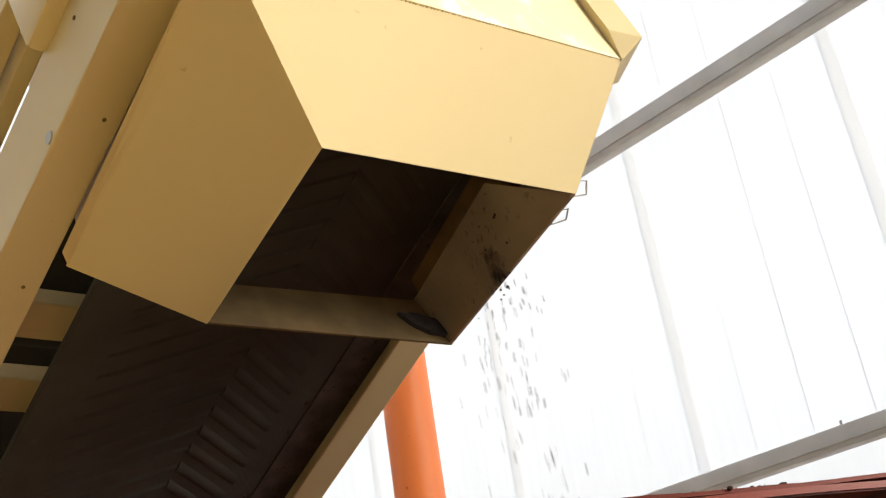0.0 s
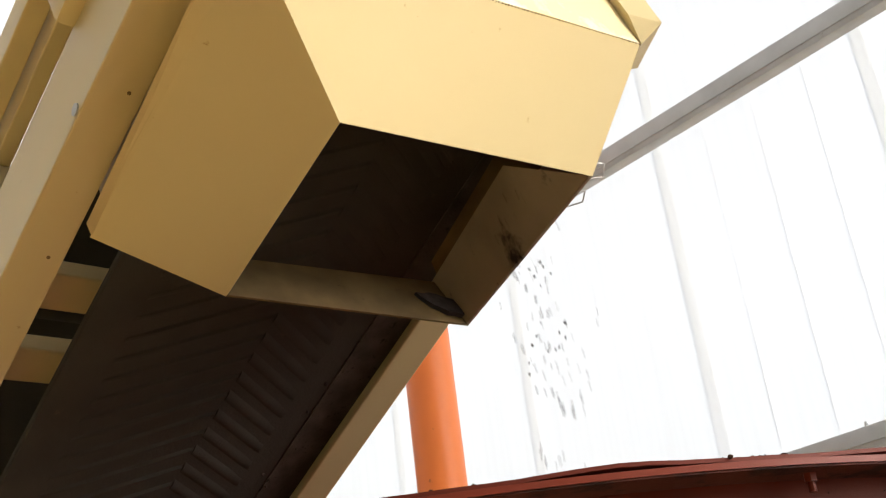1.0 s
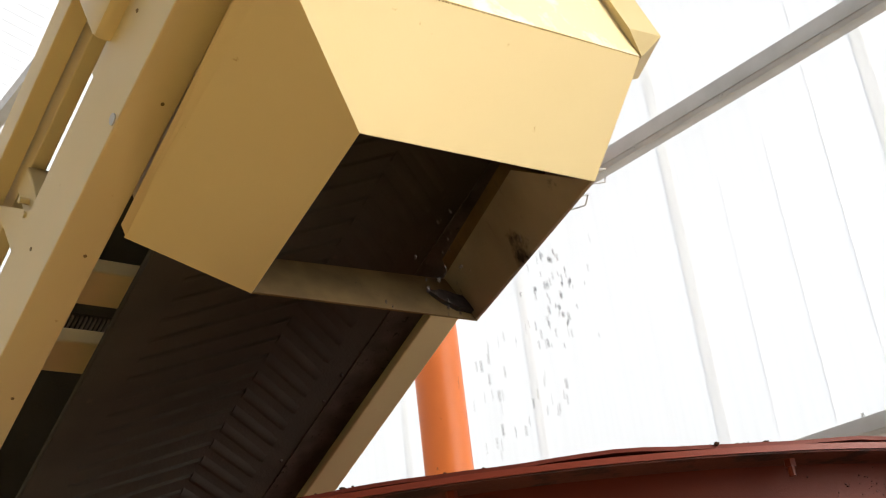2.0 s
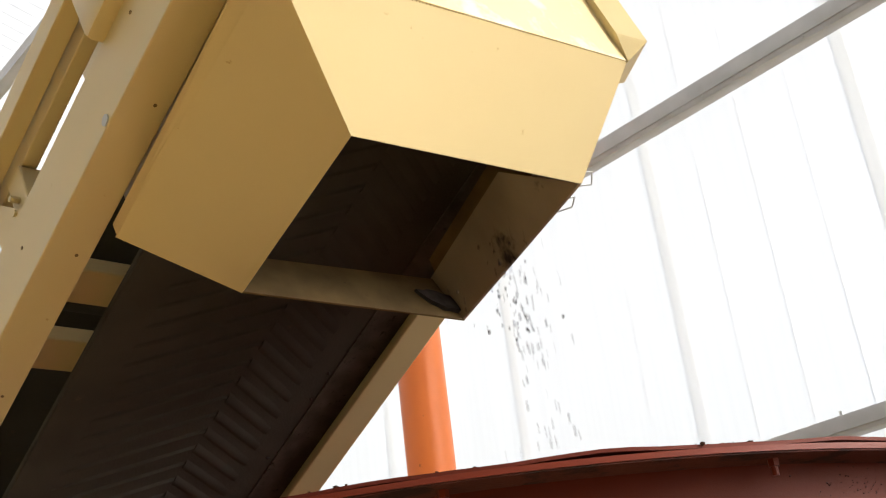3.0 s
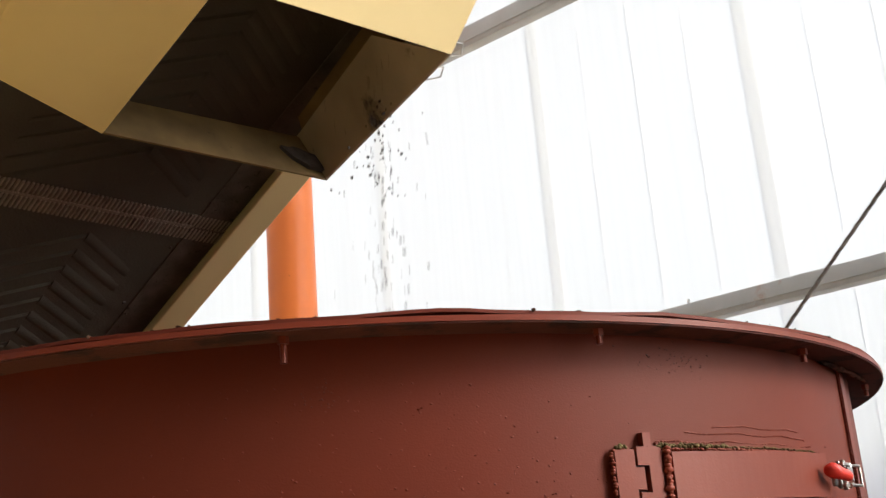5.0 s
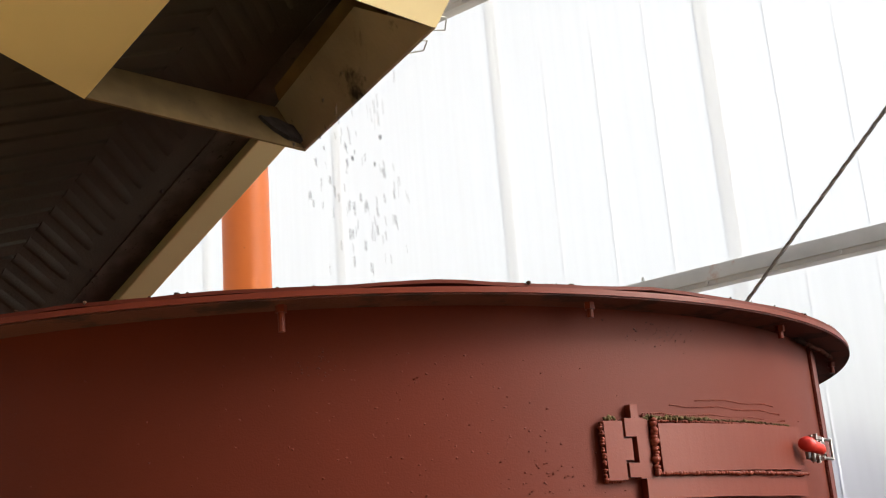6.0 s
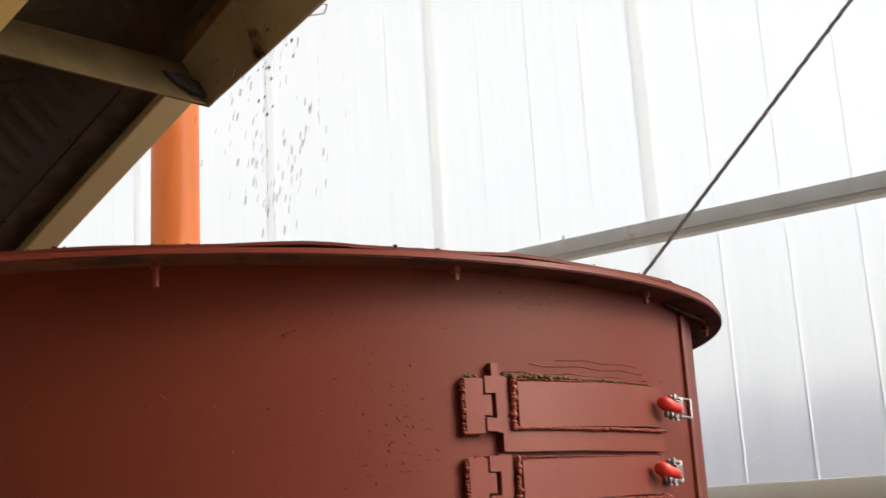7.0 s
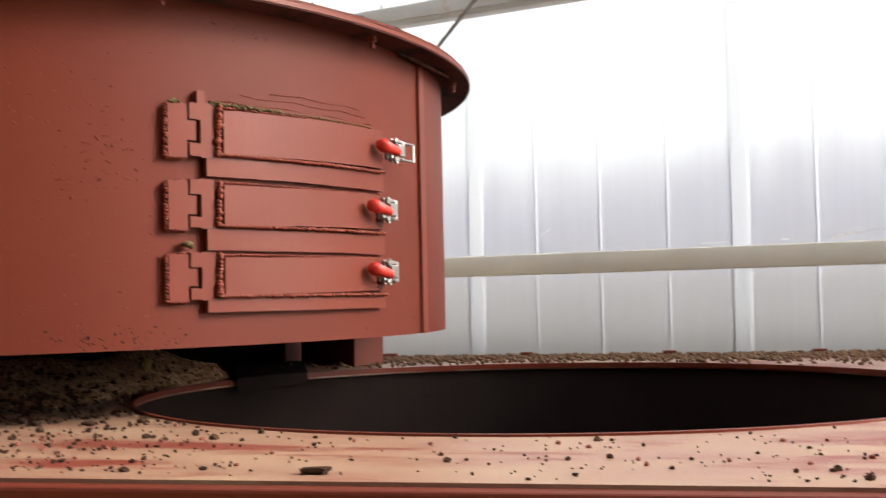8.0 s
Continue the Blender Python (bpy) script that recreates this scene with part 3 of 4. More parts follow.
def hatch(z0, z1, sill0, sill1, bail, first):
    """A small door on the drum: plate, sill below, stepped hinge with weld, toggle latch."""
    h = arc_plate("hatch", -68.4, -48.6, z0, z1, 0.020, RED_LIGHT, drum, label="narrow red hatch door", steps=20, tilt=0.0003)
    arc_plate("sill", -69.8, -47.8, sill0, sill1, 0.013, RED_LIGHT, h, steps=20)
    low, high = z0 - 0.012, z1 + 0.002
    third = (high - low) / 3
    leaf = arc_plate("hinge_leaf", -73.2, -71.5, low, high, 0.012, RED_LIGHT, h, steps=4)
    arc_plate("knuckle", -71.5, -70.75, low + third, high - third * 0.9, 0.012, RED_LIGHT, leaf, steps=3)
    leaf = arc_plate("hinge_leaf", -70.35, -69.15, low + 0.002, high + 0.004, 0.014, RED_LIGHT, h, steps=4)
    arc_plate("knuckle", -71.35, -70.35, low + 0.004, low + third - 0.004, 0.014, RED_LIGHT, leaf, steps=3)
    arc_plate("knuckle", -71.35, -70.35, high - third * 0.8, high + 0.003, 0.014, RED_LIGHT, leaf, steps=3)
    # thin dark plate painting the shade in the hinge gap
    arc_plate("hinge_back", -71.5, -70.35, low + 0.006, high - 0.006, 0.002, SOOT_SHADE, h, steps=3)
    if first:
        arc_plate("strap", -70.6, -69.9, high + 0.002, high + 0.024, 0.012, RED_LIGHT, h, steps=3)
    edge = [at_drum(a, z0 - 0.004, 0.0175) for a in range(-69, -47, 3)]
    bead(edge, 0.0046, rng, "weld", WELD, h)
    bead([at_drum(a, z1 + 0.002, 0.012) for a in range(-69, -47, 3)], 0.0032, rng, "weld", WELD, h)
    bead([at_drum(-73.35, z0 - 0.012, 0.0085), at_drum(-73.35, z1, 0.0085), at_drum(-71.8, z1 + 0.004, 0.007)], 0.0036, rng, "weld", WELD, h)
    bead([at_drum(-73.3, z0 - 0.012, 0.004), at_drum(-71.6, z0 - 0.012, 0.004)], 0.0042, rng, "weld", WELD, h)
    bead([at_drum(-68.9, z0 - 0.006, 0.0165), at_drum(-68.7, z1 + 0.004, 0.0165)], 0.0060, rng, "weld", WELD, h)
    bead([at_drum(-48.6, z0 - 0.012, 0.008), at_drum(-48.4, z1 + 0.006, 0.008)], 0.005, rng, "weld", WELD, h)
    latch(h, -48.2 if bail else -49.9, (z0 + z1) / 2 + (0.002 if bail else 0.006), bail)
    return h


hatch(1.680, 1.750, 1.641, 1.672, True, True)
hatch(1.567, 1.630, 1.524, 1.558, False, False)
hatch(1.455, 1.515, 1.426, 1.449, False, False)
for i, z in enumerate((1.764, 1.777, 1.788)):
    bead([at_drum(a + i, z + 0.002 * math.sin(a), 0.0) for a in range(-69 + 2 * i, -47 - 2 * i, 2)], 0.0019, rng, "weld_mark", WELD, drum, step=0.004)
arc_plate("patch", -69.2, -47.6, 1.756, 1.762, 0.006, RED, drum, steps=20)
# dirt caught over the top hatch and in the hinges
bead([at_drum(a, 1.7565, 0.013) for a in (-69.5, -66, -62)], 0.0036, rng, "caked_dirt", DIRT, drum, step=0.003, uneven=0.35)
bead([at_drum(a, 1.7555, 0.013) for a in (-62, -58, -54, -50)], 0.0021, rng, "caked_dirt", DIRT, drum, step=0.004, uneven=0.35)
bead([at_drum(-72.0, 1.535, 0.012), at_drum(-71.2, 1.528, 0.012)], 0.0065, rng, "caked_dirt", DIRT, drum, step=0.003, uneven=0.35)
bead([at_drum(-73.0, 1.757, 0.008), at_drum(-72.0, 1.757, 0.008)], 0.0042, rng, "caked_dirt", DIRT, drum, step=0.003, uneven=0.35)
# added black ring that fills the shaded gap under the drum
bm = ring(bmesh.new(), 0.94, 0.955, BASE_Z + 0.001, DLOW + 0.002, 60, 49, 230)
part("support_ring", bm, BLACK, drum, "black ring put in for the shade under the drum floor")
# feet under the drum
for a, r, w in ((39.5, 1.0, 0.34), (19.0, 1.03, 0.27), (150, 0.9, 0.16), (232, 0.9, 0.16)):
    bm = block(bmesh.new(), -0.05, 0.05, -w / 2, w / 2, BASE_Z, DLOW + 0.002, bevel=0.003)
    foot = part("foot", bm, RED_LIGHT, drum)
    foot.matrix_basis = pose(r * math.cos(radians(a)), r * math.sin(radians(a)), 0, 0, 0, a)
# specks of paint and dust on the shell
spots = []
for i in range(420):
    a, z = rng.gauss(-88, 9) if i % 3 else rng.uniform(-125, -40), rng.uniform(1.38, 1.86)
    spots.append((tuple(at_drum(a, z, 0.0)), rng.uniform(0.0007, 0.0021)))
for i in range(60):
    spots.append((tuple(at_drum(rng.gauss(-79, 1.6), rng.gauss(1.66, 0.035), 0.0)), rng.uniform(0.0009, 0.0024)))
tagged(pebbles(spots, rng, "paint_speckle", RED, drum), kind="stuff")
spots = []
for i in range(90):
    spots.append((tuple(at_drum(rng.gauss(-78, 3), rng.gauss(1.395, 0.012), 0.0)), rng.uniform(0.0008, 0.0022)))
tagged(pebbles(spots, rng, "dirt_specks", CRUMB, drum), kind="stuff")
# soot specks close under the rim
spots = []
for i in range(60):
    spots.append((tuple(at_drum(rng.gauss(-66, 2.6), rng.gauss(1.888, 0.012), 0.0)), rng.uniform(0.0006, 0.0017)))
for i in range(35):
    spots.append((tuple(at_drum(rng.gauss(-94, 0.8), rng.gauss(1.845, 0.014), 0.0)), rng.uniform(0.0006, 0.0015)))
tagged(pebbles(spots, rng, "soot_specks", SOOT_SHADE, drum), kind="stuff")
# dirt lying on the rim
spots = []
for i in range(1500):
    a = rng.uniform(-180, 60)
    if noise.noise((a * 0.12, 3, 0)) < -0.05 and rng.random() < 0.8:
        continue
    r = rng.uniform(DR + 0.005, DF - 0.004)
    spots.append(((DX + r * math.cos(radians(a)), DY + r * math.sin(radians(a)), DTOP + 0.0005 + rng.uniform(0, 0.002)), rng.choice((0.0012, 0.0016, 0.002, 0.002, 0.003, 0.0042))))
tagged(pebbles(spots, rng, "rim_dirt", CRUMB), "dark crumbs lying on the red drum rim", "dirt", kind="stuff")

# ---- compost on the base: a heap by the drum, a strip along the far edge, loose crumbs ----
def slot_clear(x, y):
    """0 over the black plate of the dark gap, 1 a little way off it."""
    if not 2.3 < y < 3.25 or x > -0.5:
        return 1.0
    return max(0.0, min(1.0, (-0.614 - 0.413 * (y - 2.383) - x) / 0.05))


def heap_height(x, y):
    """Height of the heap over the plate at a place along and across the base."""
    h = 0.066 * math.exp(-(((x + 0.83) / 0.09) ** 2 + ((y - 2.38) / 0.16) ** 2))
    h += 0.055 * math.exp(-(((x + 1.08) / 0.20) ** 2 + ((y - 2.36) / 0.24) ** 2))
    h += 0.034 * math.exp(-(((x + 0.98) / 0.32) ** 2 + ((y - 2.05) / 0.24) ** 2))
    h += 0.03 * math.exp(-(((x + 0.72) / 0.07) ** 2 + ((y - 2.50) / 0.12) ** 2))
    # unseen left end, added to cut the bounce onto the drum
    h += 0.03 * math.exp(-(((x + 1.75) / 0.5) ** 2 + ((y - 2.15) / 0.45) ** 2))
    k = max(0.0, min(1.0, (math.hypot(x - HOLE_P, y - HOLE_Q) - HOLE_R - 0.005) / 0.06)) * slot_clear(x, y)
    return max(0.0, (h + 0.008 * noise.noise((x * 9, y * 9, 0)) + 0.004 * noise.noise((x * 30, y * 30, 4))) * k - 0.006)


bm = bmesh.new()
NX, NY = 180, 130
HX, HY = 2.25, 1.9
grid = [[bm.verts.new((-2.65 + HX * i / NX, 1.25 + HY * j / NY, BASE_Z - 0.004 + heap_height(-2.65 + HX * i / NX, 1.25 + HY * j / NY))) for j in range(NY + 1)] for i in range(NX + 1)]
for i in range(NX):
    for j in range(NY):
        q = (grid[i][j], grid[i + 1][j], grid[i + 1][j + 1], grid[i][j + 1])
        if max(v.co.z for v in q) > BASE_Z - 0.003:
            bm.faces.new(q)
for v in [v for v in bm.verts if not v.link_faces]:
    bm.verts.remove(v)
heap = tagged(part("compost_heap", bm, SOIL, smooth=True), "dark crumbly compost heap spilled on the base", "compost", kind="stuff")
heap.matrix_world = BASE
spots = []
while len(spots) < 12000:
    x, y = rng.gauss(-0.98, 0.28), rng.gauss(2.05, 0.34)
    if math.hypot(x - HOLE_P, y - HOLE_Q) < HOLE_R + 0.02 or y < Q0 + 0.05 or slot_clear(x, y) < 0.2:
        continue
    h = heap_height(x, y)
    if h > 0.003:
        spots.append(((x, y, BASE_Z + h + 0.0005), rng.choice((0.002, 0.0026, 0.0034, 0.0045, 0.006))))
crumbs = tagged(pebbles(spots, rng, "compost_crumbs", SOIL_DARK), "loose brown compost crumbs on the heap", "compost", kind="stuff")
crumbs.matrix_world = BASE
spots = []
while len(spots) < 1900:
    x, y = rng.gauss(-0.95, 0.30), rng.gauss(1.80, 0.32)
    if math.hypot(x - HOLE_P, y - HOLE_Q) < HOLE_R + 0.02 or y < Q0 + 0.05 or slot_clear(x, y) < 0.2:
        continue
    spots.append(((x, y, BASE_Z + heap_height(x, y) + 0.002), min(0.012, 0.0028 * math.exp(abs(rng.gauss(0, 0.55))))))
clods = tagged(pebbles(spots, rng, "compost_clods", CLOD), "dark brown clods strewn over the compost and plate", "compost", kind="stuff")
clods.matrix_world = BASE
spots = []
for i in range(5200):
    x, y = rng.uniform(-0.9, 2.3), Q1 - abs(rng.gauss(0, 0.20)) - 0.01
    if math.hypot(x - HOLE_P, y - HOLE_Q) < HOLE_R + 0.03 or -0.96 < x < -0.7 and y < 3.2:
        continue
    spots.append(((x, y, BASE_Z + 0.002 + rng.uniform(0, 0.006)), rng.choice((0.004, 0.005, 0.006, 0.008))))
strip = tagged(pebbles(spots, rng, "compost_strip", STRIP_SOIL), "layer of brown compost along the far edge", "compost", kind="stuff")
strip.matrix_world = BASE
spots = []
for i in range(1700):
    x, y = rng.uniform(-1.6, 1.2), Q0 + 0.02 + abs(rng.gauss(0, 0.28))
    if math.hypot(x - HOLE_P, y - HOLE_Q) < HOLE_R + 0.01:
        continue
    keep = 1.0 if x < -0.2 else 0.4
    if rng.random() < keep:
        spots.append(((x, y, BASE_Z + 0.0015), min(0.007, 0.0011 * math.exp(abs(rng.gauss(0, 0.65))))))
loose = tagged(pebbles(spots, rng, "loose_crumbs", CRUMB), "scattered dark crumbs on the worn plate", "dirt", kind="stuff")
loose.matrix_world = BASE
spots = []
for i in range(60):
    x, y = rng.uniform(-1.3, 0.8), Q0 + 0.03 + abs(rng.gauss(0, 0.25))
    if math.hypot(x - HOLE_P, y - HOLE_Q) > HOLE_R + 0.01:
        spots.append(((x, y, BASE_Z + 0.0015), rng.uniform(0.0015, 0.0045)))
chips = tagged(pebbles(spots, rng, "paint_chips", CHIP), "small red paint chips on the worn plate", "dirt", kind="stuff")
chips.matrix_world = BASE
bm = bmesh.new()
block(bm, -0.018, 0.010, -0.009, 0.009, 0, 0.009, bevel=0.003)
for v in bm.verts:
    v.co += Vector((rng.gauss(0, 1), rng.gauss(0, 1), rng.gauss(0, 0.5))) * 0.0015
lump = tagged(part("clod", bm, CRUMB), "flat dark clod lying on the plate edge", "clod")
lump.matrix_world = BASE @ pose(-0.005, 1.075, BASE_Z - 0.002)
bm = bmesh.new()
pebble(bm, (0, 0, 0.004), 0.018, rng, (1.2, 0.9, 0.7))
wisp = tagged(part("straw_lump", bm, STRAW), "pale yellow straw lump on the compost heap", "straw")
wisp.matrix_world = BASE @ pose(-0.775, 2.27, BASE_Z + heap_height(-0.775, 2.27) + 0.001)
nut = None
for i in range(7):
    m = BASE @ pose(-0.5 + 0.42 * i, Q1 - 0.03, BASE_Z)
    bm = bmesh.new()
    block(bm, -0.02, 0.02, -0.015, 0.015, 0, 0.016, bevel=0.003)
    if nut is None:
        nut = part("edge_bolt", bm, RED, base)
        nut.matrix_basis = pose(-0.5, Q1 - 0.03, BASE_Z)
    else:
        again(nut, pose(-0.5 + 0.42 * i, Q1 - 0.03, BASE_Z))

# ---- belt conveyor ----
CONVEYOR = pose(-0.0183, 1.6777, 2.6223, 0, -26.0, -50.5) @ pose(0, 0, 0, 2)   # x up the belt, y across, z off the belt
HOPPER = pose(-0.035, 1.645, 2.550, 0, -17.5, -54.57) @ pose(0, 0, 0, 3)       # the discharge hopper hangs less steep than the belt
conveyor = thing("belt_conveyor", CONVEYOR, "inclined cream yellow belt conveyor with a discharge hopper", "conveyor")
TAIL, TOPZ, HOODZ = -6.3, 0.165, 0.80
LEFT, RIGHT = -0.188, 0.605


def hopper():
    B, C, D, E = (-0.41, -0.005, 0.001), (0, 0, 0), (-0.001, 0.526, 0.003), (-0.419, 0.520, -0.002)
    A, F, G, K = (-0.486, LEFT, TOPZ + 0.010), (0.176, LEFT, TOPZ - 0.004), (0.185, RIGHT - 0.018, TOPZ + 0.004), (-0.50, RIGHT - 0.018, TOPZ)
    h = part("hopper", slab(bmesh.new(), [C, D, G, F], 0.005, (-0.7, 0, 0.7)), CREAM, conveyor, "cream painted sheet steel discharge hopper")
    h.matrix_basis = CONVEYOR.inverted() @ HOPPER
    part("side_plate", slab(bmesh.new(), [A, B, C, F], 0.005, (0, 0.7, 0.7)), CREAM, h)
    part("side_plate", slab(bmesh.new(), [D, E, K, G], 0.005, (0, -0.95, 0.3)), GRIME, h, "side plate caked with grey dust")
    # shade inside the hopper is put into this plate's darker cream
    part("back_plate", slab(bmesh.new(), [E, B, (-0.44, 0.0, 0.12), (-0.44, 0.515, 0.123)], 0.005, (1, 0, 0)), CREAM_SHADED_DIRTY, h, "dusty lower back plate with shade in its colour")
    part("corner_strip", slab(bmesh.new(), [(-0.005, 0.5245, 0.006), (-0.415, 0.5195, 0.001), (-0.44, 0.500, 0.126), (-0.144, 0.500, 0.166)], 0.004, (0, -1, 0.3)), GRIME, h)
    # straight upper box
    part("hood_front", slab(bmesh.new(), [(0.176, LEFT, TOPZ + 0.003), (0.185, RIGHT - 0.018, TOPZ + 0.007), (0.168, RIGHT - 0.018, HOODZ), (0.155, LEFT, HOODZ)], 0.005, (-1, 0, 0)), CREAM_WORN, h, "chalky worn upper front plate")
    part("hood_side", slab(bmesh.new(), [(-0.455, -0.163, 0.190), (-0.535, -0.163, HOODZ), (0.154, -0.163, HOODZ), (0.170, -0.163, 0.184)], 0.005, (0, 1, 0)), CREAM, h)
    # right side in the darker cream too, for the shade within
    part("hood_side", slab(bmesh.new(), [(-0.50, RIGHT - 0.02, TOPZ + 0.003), (-0.50, RIGHT - 0.02, HOODZ), (0.154, RIGHT - 0.02, HOODZ), (0.171, RIGHT - 0.02, TOPZ + 0.003)], 0.005, (0, -1, 0)), CREAM_SHADED_DIRTY, h)
    part("hood_top", block(bmesh.new(), -0.535, 0.165, LEFT, RIGHT - 0.02, HOODZ + 0.001, HOODZ + 0.006), CREAM, h)
    part("lip", slab(bmesh.new(), [(-0.485, LEFT + 0.004, TOPZ + 0.008), (0.174, LEFT + 0.004, TOPZ - 0.006), (0.170, -0.216, 0.178), (-0.455, -0.2045, 0.176)], 0.004, (0, 0.7, 0.7)), CREAM, h)
    # projecting ear on the front corner
    bm = bmesh.new()
    foot_line = [Vector(c) for c in ((0.200, 0.584, 0.236), (0.225, 0.626, 0.197), (0.120, 0.655, 0.200), (0.120, 0.590, 0.170), (0.187, 0.5885, 0.167))]
    under = [bm.verts.new(c) for c in foot_line]
    over = [bm.verts.new(c + Vector((-0.017, 0, HOODZ - c.z))) for c in foot_line]
    bm.faces.new((under[0], under[1], under[4]))
    bm.faces.new((under[1], under[2], under[3], under[4]))
    bm.faces.new(over)
    for i in range(5):
        j = (i + 1) % 5
        bm.faces.new((under[i], under[j], over[j], over[i]))
    part("ear", bm, CREAM, h)
    # welds along the folds, and a lump of caked dirt in the corner
    r = random.Random(3)
    bead([C, D], 0.0011, r, "weld", CREAM_SHADED_DIRTY, h, step=0.007)
    bead([F, G], 0.0016, r, "weld", CREAM_SHADED_DIRTY, h, step=0.007)
    bead([C, F], 0.0016, r, "weld", CREAM, h, step=0.006)
    bead([D, G], 0.0014, r, "weld", CREAM, h, step=0.006)
    # ragged flat cake of dark dirt on the lower back plate
    outline = [(0.420, 0.072), (0.438, 0.071), (0.452, 0.075), (0.470, 0.070), (0.488, 0.066), (0.506, 0.060), (0.512, 0.040), (0.510, 0.016), (0.494, 0.018), (0.477, 0.018), (0.462, 0.026), (0.446, 0.036), (0.434, 0.050), (0.426, 0.062)]
    part("caked_dirt", slab(bmesh.new(), [(-0.4130 - 0.22 * z, y + r.uniform(-0.002, 0.002), z + r.uniform(-0.002, 0.002)) for y, z in outline], 0.012, (1, 0, 0)), GRAIN, h, "flat cake of dark dirt")
    return h


hopper_part = hopper()


def channel(name, y0, y1, z0, z1, x0, x1, label=""):
    """A rolled channel or tube lying along the conveyor."""
    return part(name, block(bmesh.new(), x0, x1, y0, y1, z0, z1, bevel=0.003), CREAM, conveyor, label)


channel("side_rail", -0.296, -0.2065, 0.185, 0.350, TAIL, 0.12)
bm = block(bmesh.new(), TAIL, -0.02, 0.600, 0.684, 0.185, 0.195, bevel=0.003)
block(bm, TAIL, -0.02, 0.674, 0.684, 0.196, 0.337, bevel=0.003)
part("side_rail", bm, CREAM, conveyor, "cream painted steel angle")
channel("upper_rail", -0.318, -0.275, 0.530, 0.590, TAIL, 0.16)
channel("upper_rail", -0.268, -0.235, 0.500, 0.560, TAIL, 0.16)
channel("upper_rail", RIGHT, RIGHT + 0.07, 0.530, 0.650, TAIL, 0.10)
for x in (-0.75, -1.9, -3.2, -4.6):
    part("gusset", slab(bmesh.new(), [(x + 0.03, -0.29, 0.53), (x + 0.17, -0.29, 0.337), (x + 0.05, -0.29, 0.337)], 0.012, (0, 1, 0)), CREAM, conveyor)
    part("upright", block(bmesh.new(), x + 0.10, x + 0.16, -0.275, -0.22, 0.337, 0.50, bevel=0.004), CREAM, conveyor)
    for dz in (0.375, 0.42):
        part("bolt", tube(bmesh.new(), (x + 0.13, -0.275, dz), (x + 0.13, -0.295, dz), 0.007, 6), CREAM, conveyor)
part("screw_rod", tube(bmesh.new(), (-0.62, -0.248, 0.42), (0.1, -0.248, 0.42), 0.011, 14), CHROME, conveyor, "bright threaded take-up rod", smooth=True)
part("screw_rod", tube(bmesh.new(), (-1.6, -0.248, 0.40), (-0.66, -0.248, 0.40), 0.011, 14), CHROME, conveyor, "bright threaded take-up rod", smooth=True)
part("bearing", block(bmesh.new(), -0.2, -0.02, -0.33, -0.24, 0.345, 0.52, bevel=0.015), CREAM, conveyor, "cream painted bearing block", smooth=True)
for x in (-0.718, -0.912, -1.9, -2.8, -3.7, -4.6):
    part("cross_bar", block(bmesh.new(), x - 0.045, x + 0.045, -0.2035, 0.64, 0.30, 0.345, bevel=0.004), CREAM, conveyor)

part("plug", tube(bmesh.new(), (-0.262, -0.290, 0.200), (-0.262, -0.2985, 0.200), 0.011, 20), STEEL, conveyor, "small grey round plug in the rail")
for x, z in ((-0.10, 0.30), (-0.62, 0.27), (-1.02, 0.25)):
    part("screw_head", tube(bmesh.new(), (x, -0.292, z), (x, -0.2975, z), 0.004, 8), CREAM_SHADED_DIRTY, conveyor)
for x in (-0.20, -0.55, -0.93):
    part("screw_head", tube(bmesh.new(), (x, -0.235, 0.189), (x, -0.235, 0.1835), 0.0035, 8), CREAM_SHADED_DIRTY, conveyor)

# belt: upper strand, wrap and lower strand in one sheet, the pulley inside it
PX, PZ, PR = -0.10, 0.40, 0.158
BELT0, BELT1 = -0.084, 0.632
bm = bmesh.new()
line = [(TAIL + 0.15, PZ + PR - 0.012), (-4, PZ + PR - 0.012), (PX, PZ + PR - 0.012)]
line += [(PX + (PR - 0.012) * math.sin(radians(a)), PZ + (PR - 0.012) * math.cos(radians(a))) for a in range(10, 180, 10)]
line += [(PX, PZ - PR + 0.012), (-2, PZ - PR + 0.012), (TAIL + 0.15, PZ - PR + 0.012)]
outer = [(TAIL + 0.15, PZ + PR), (-4, PZ + PR), (PX, PZ + PR)]
outer += [(PX + PR * math.sin(radians(a)), PZ + PR * math.cos(radians(a))) for a in range(10, 180, 10)]
outer += [(PX, PZ - PR), (-2, PZ - PR), (TAIL + 0.15, PZ - PR)]
rows = []
for (xa, za), (xb, zb) in zip(line, outer):
    rows.append([bm.verts.new(c) for c in ((xa, BELT0, za), (xa, BELT1, za), (xb, BELT1, zb), (xb, BELT0, zb))])
for a, b in zip(rows, rows[1:]):
    for k in range(4):
        bm.faces.new((a[k], a[(k + 1) % 4], b[(k + 1) % 4], b[k]))
bm.faces.new(rows[0])
bm.faces.new(rows[-1])
belt = part("belt", bm, RUBBER, conveyor, "dusty black chevron rubber belt")
part("head_pulley", tube(bmesh.new(), (PX, BELT0 - 0.03, PZ), (PX, BELT1 + 0.005, PZ), PR - 0.013, 40), RUBBER, conveyor, smooth=True)
for x in np.arange(-0.9, -5.8, -1.1):
    part("roller", tube(bmesh.new(), (x, -0.2, PZ + PR - 0.012 - 0.045), (x, RIGHT, PZ + PR - 0.012 - 0.045), 0.044, 20), RUBBER, conveyor, smooth=True)


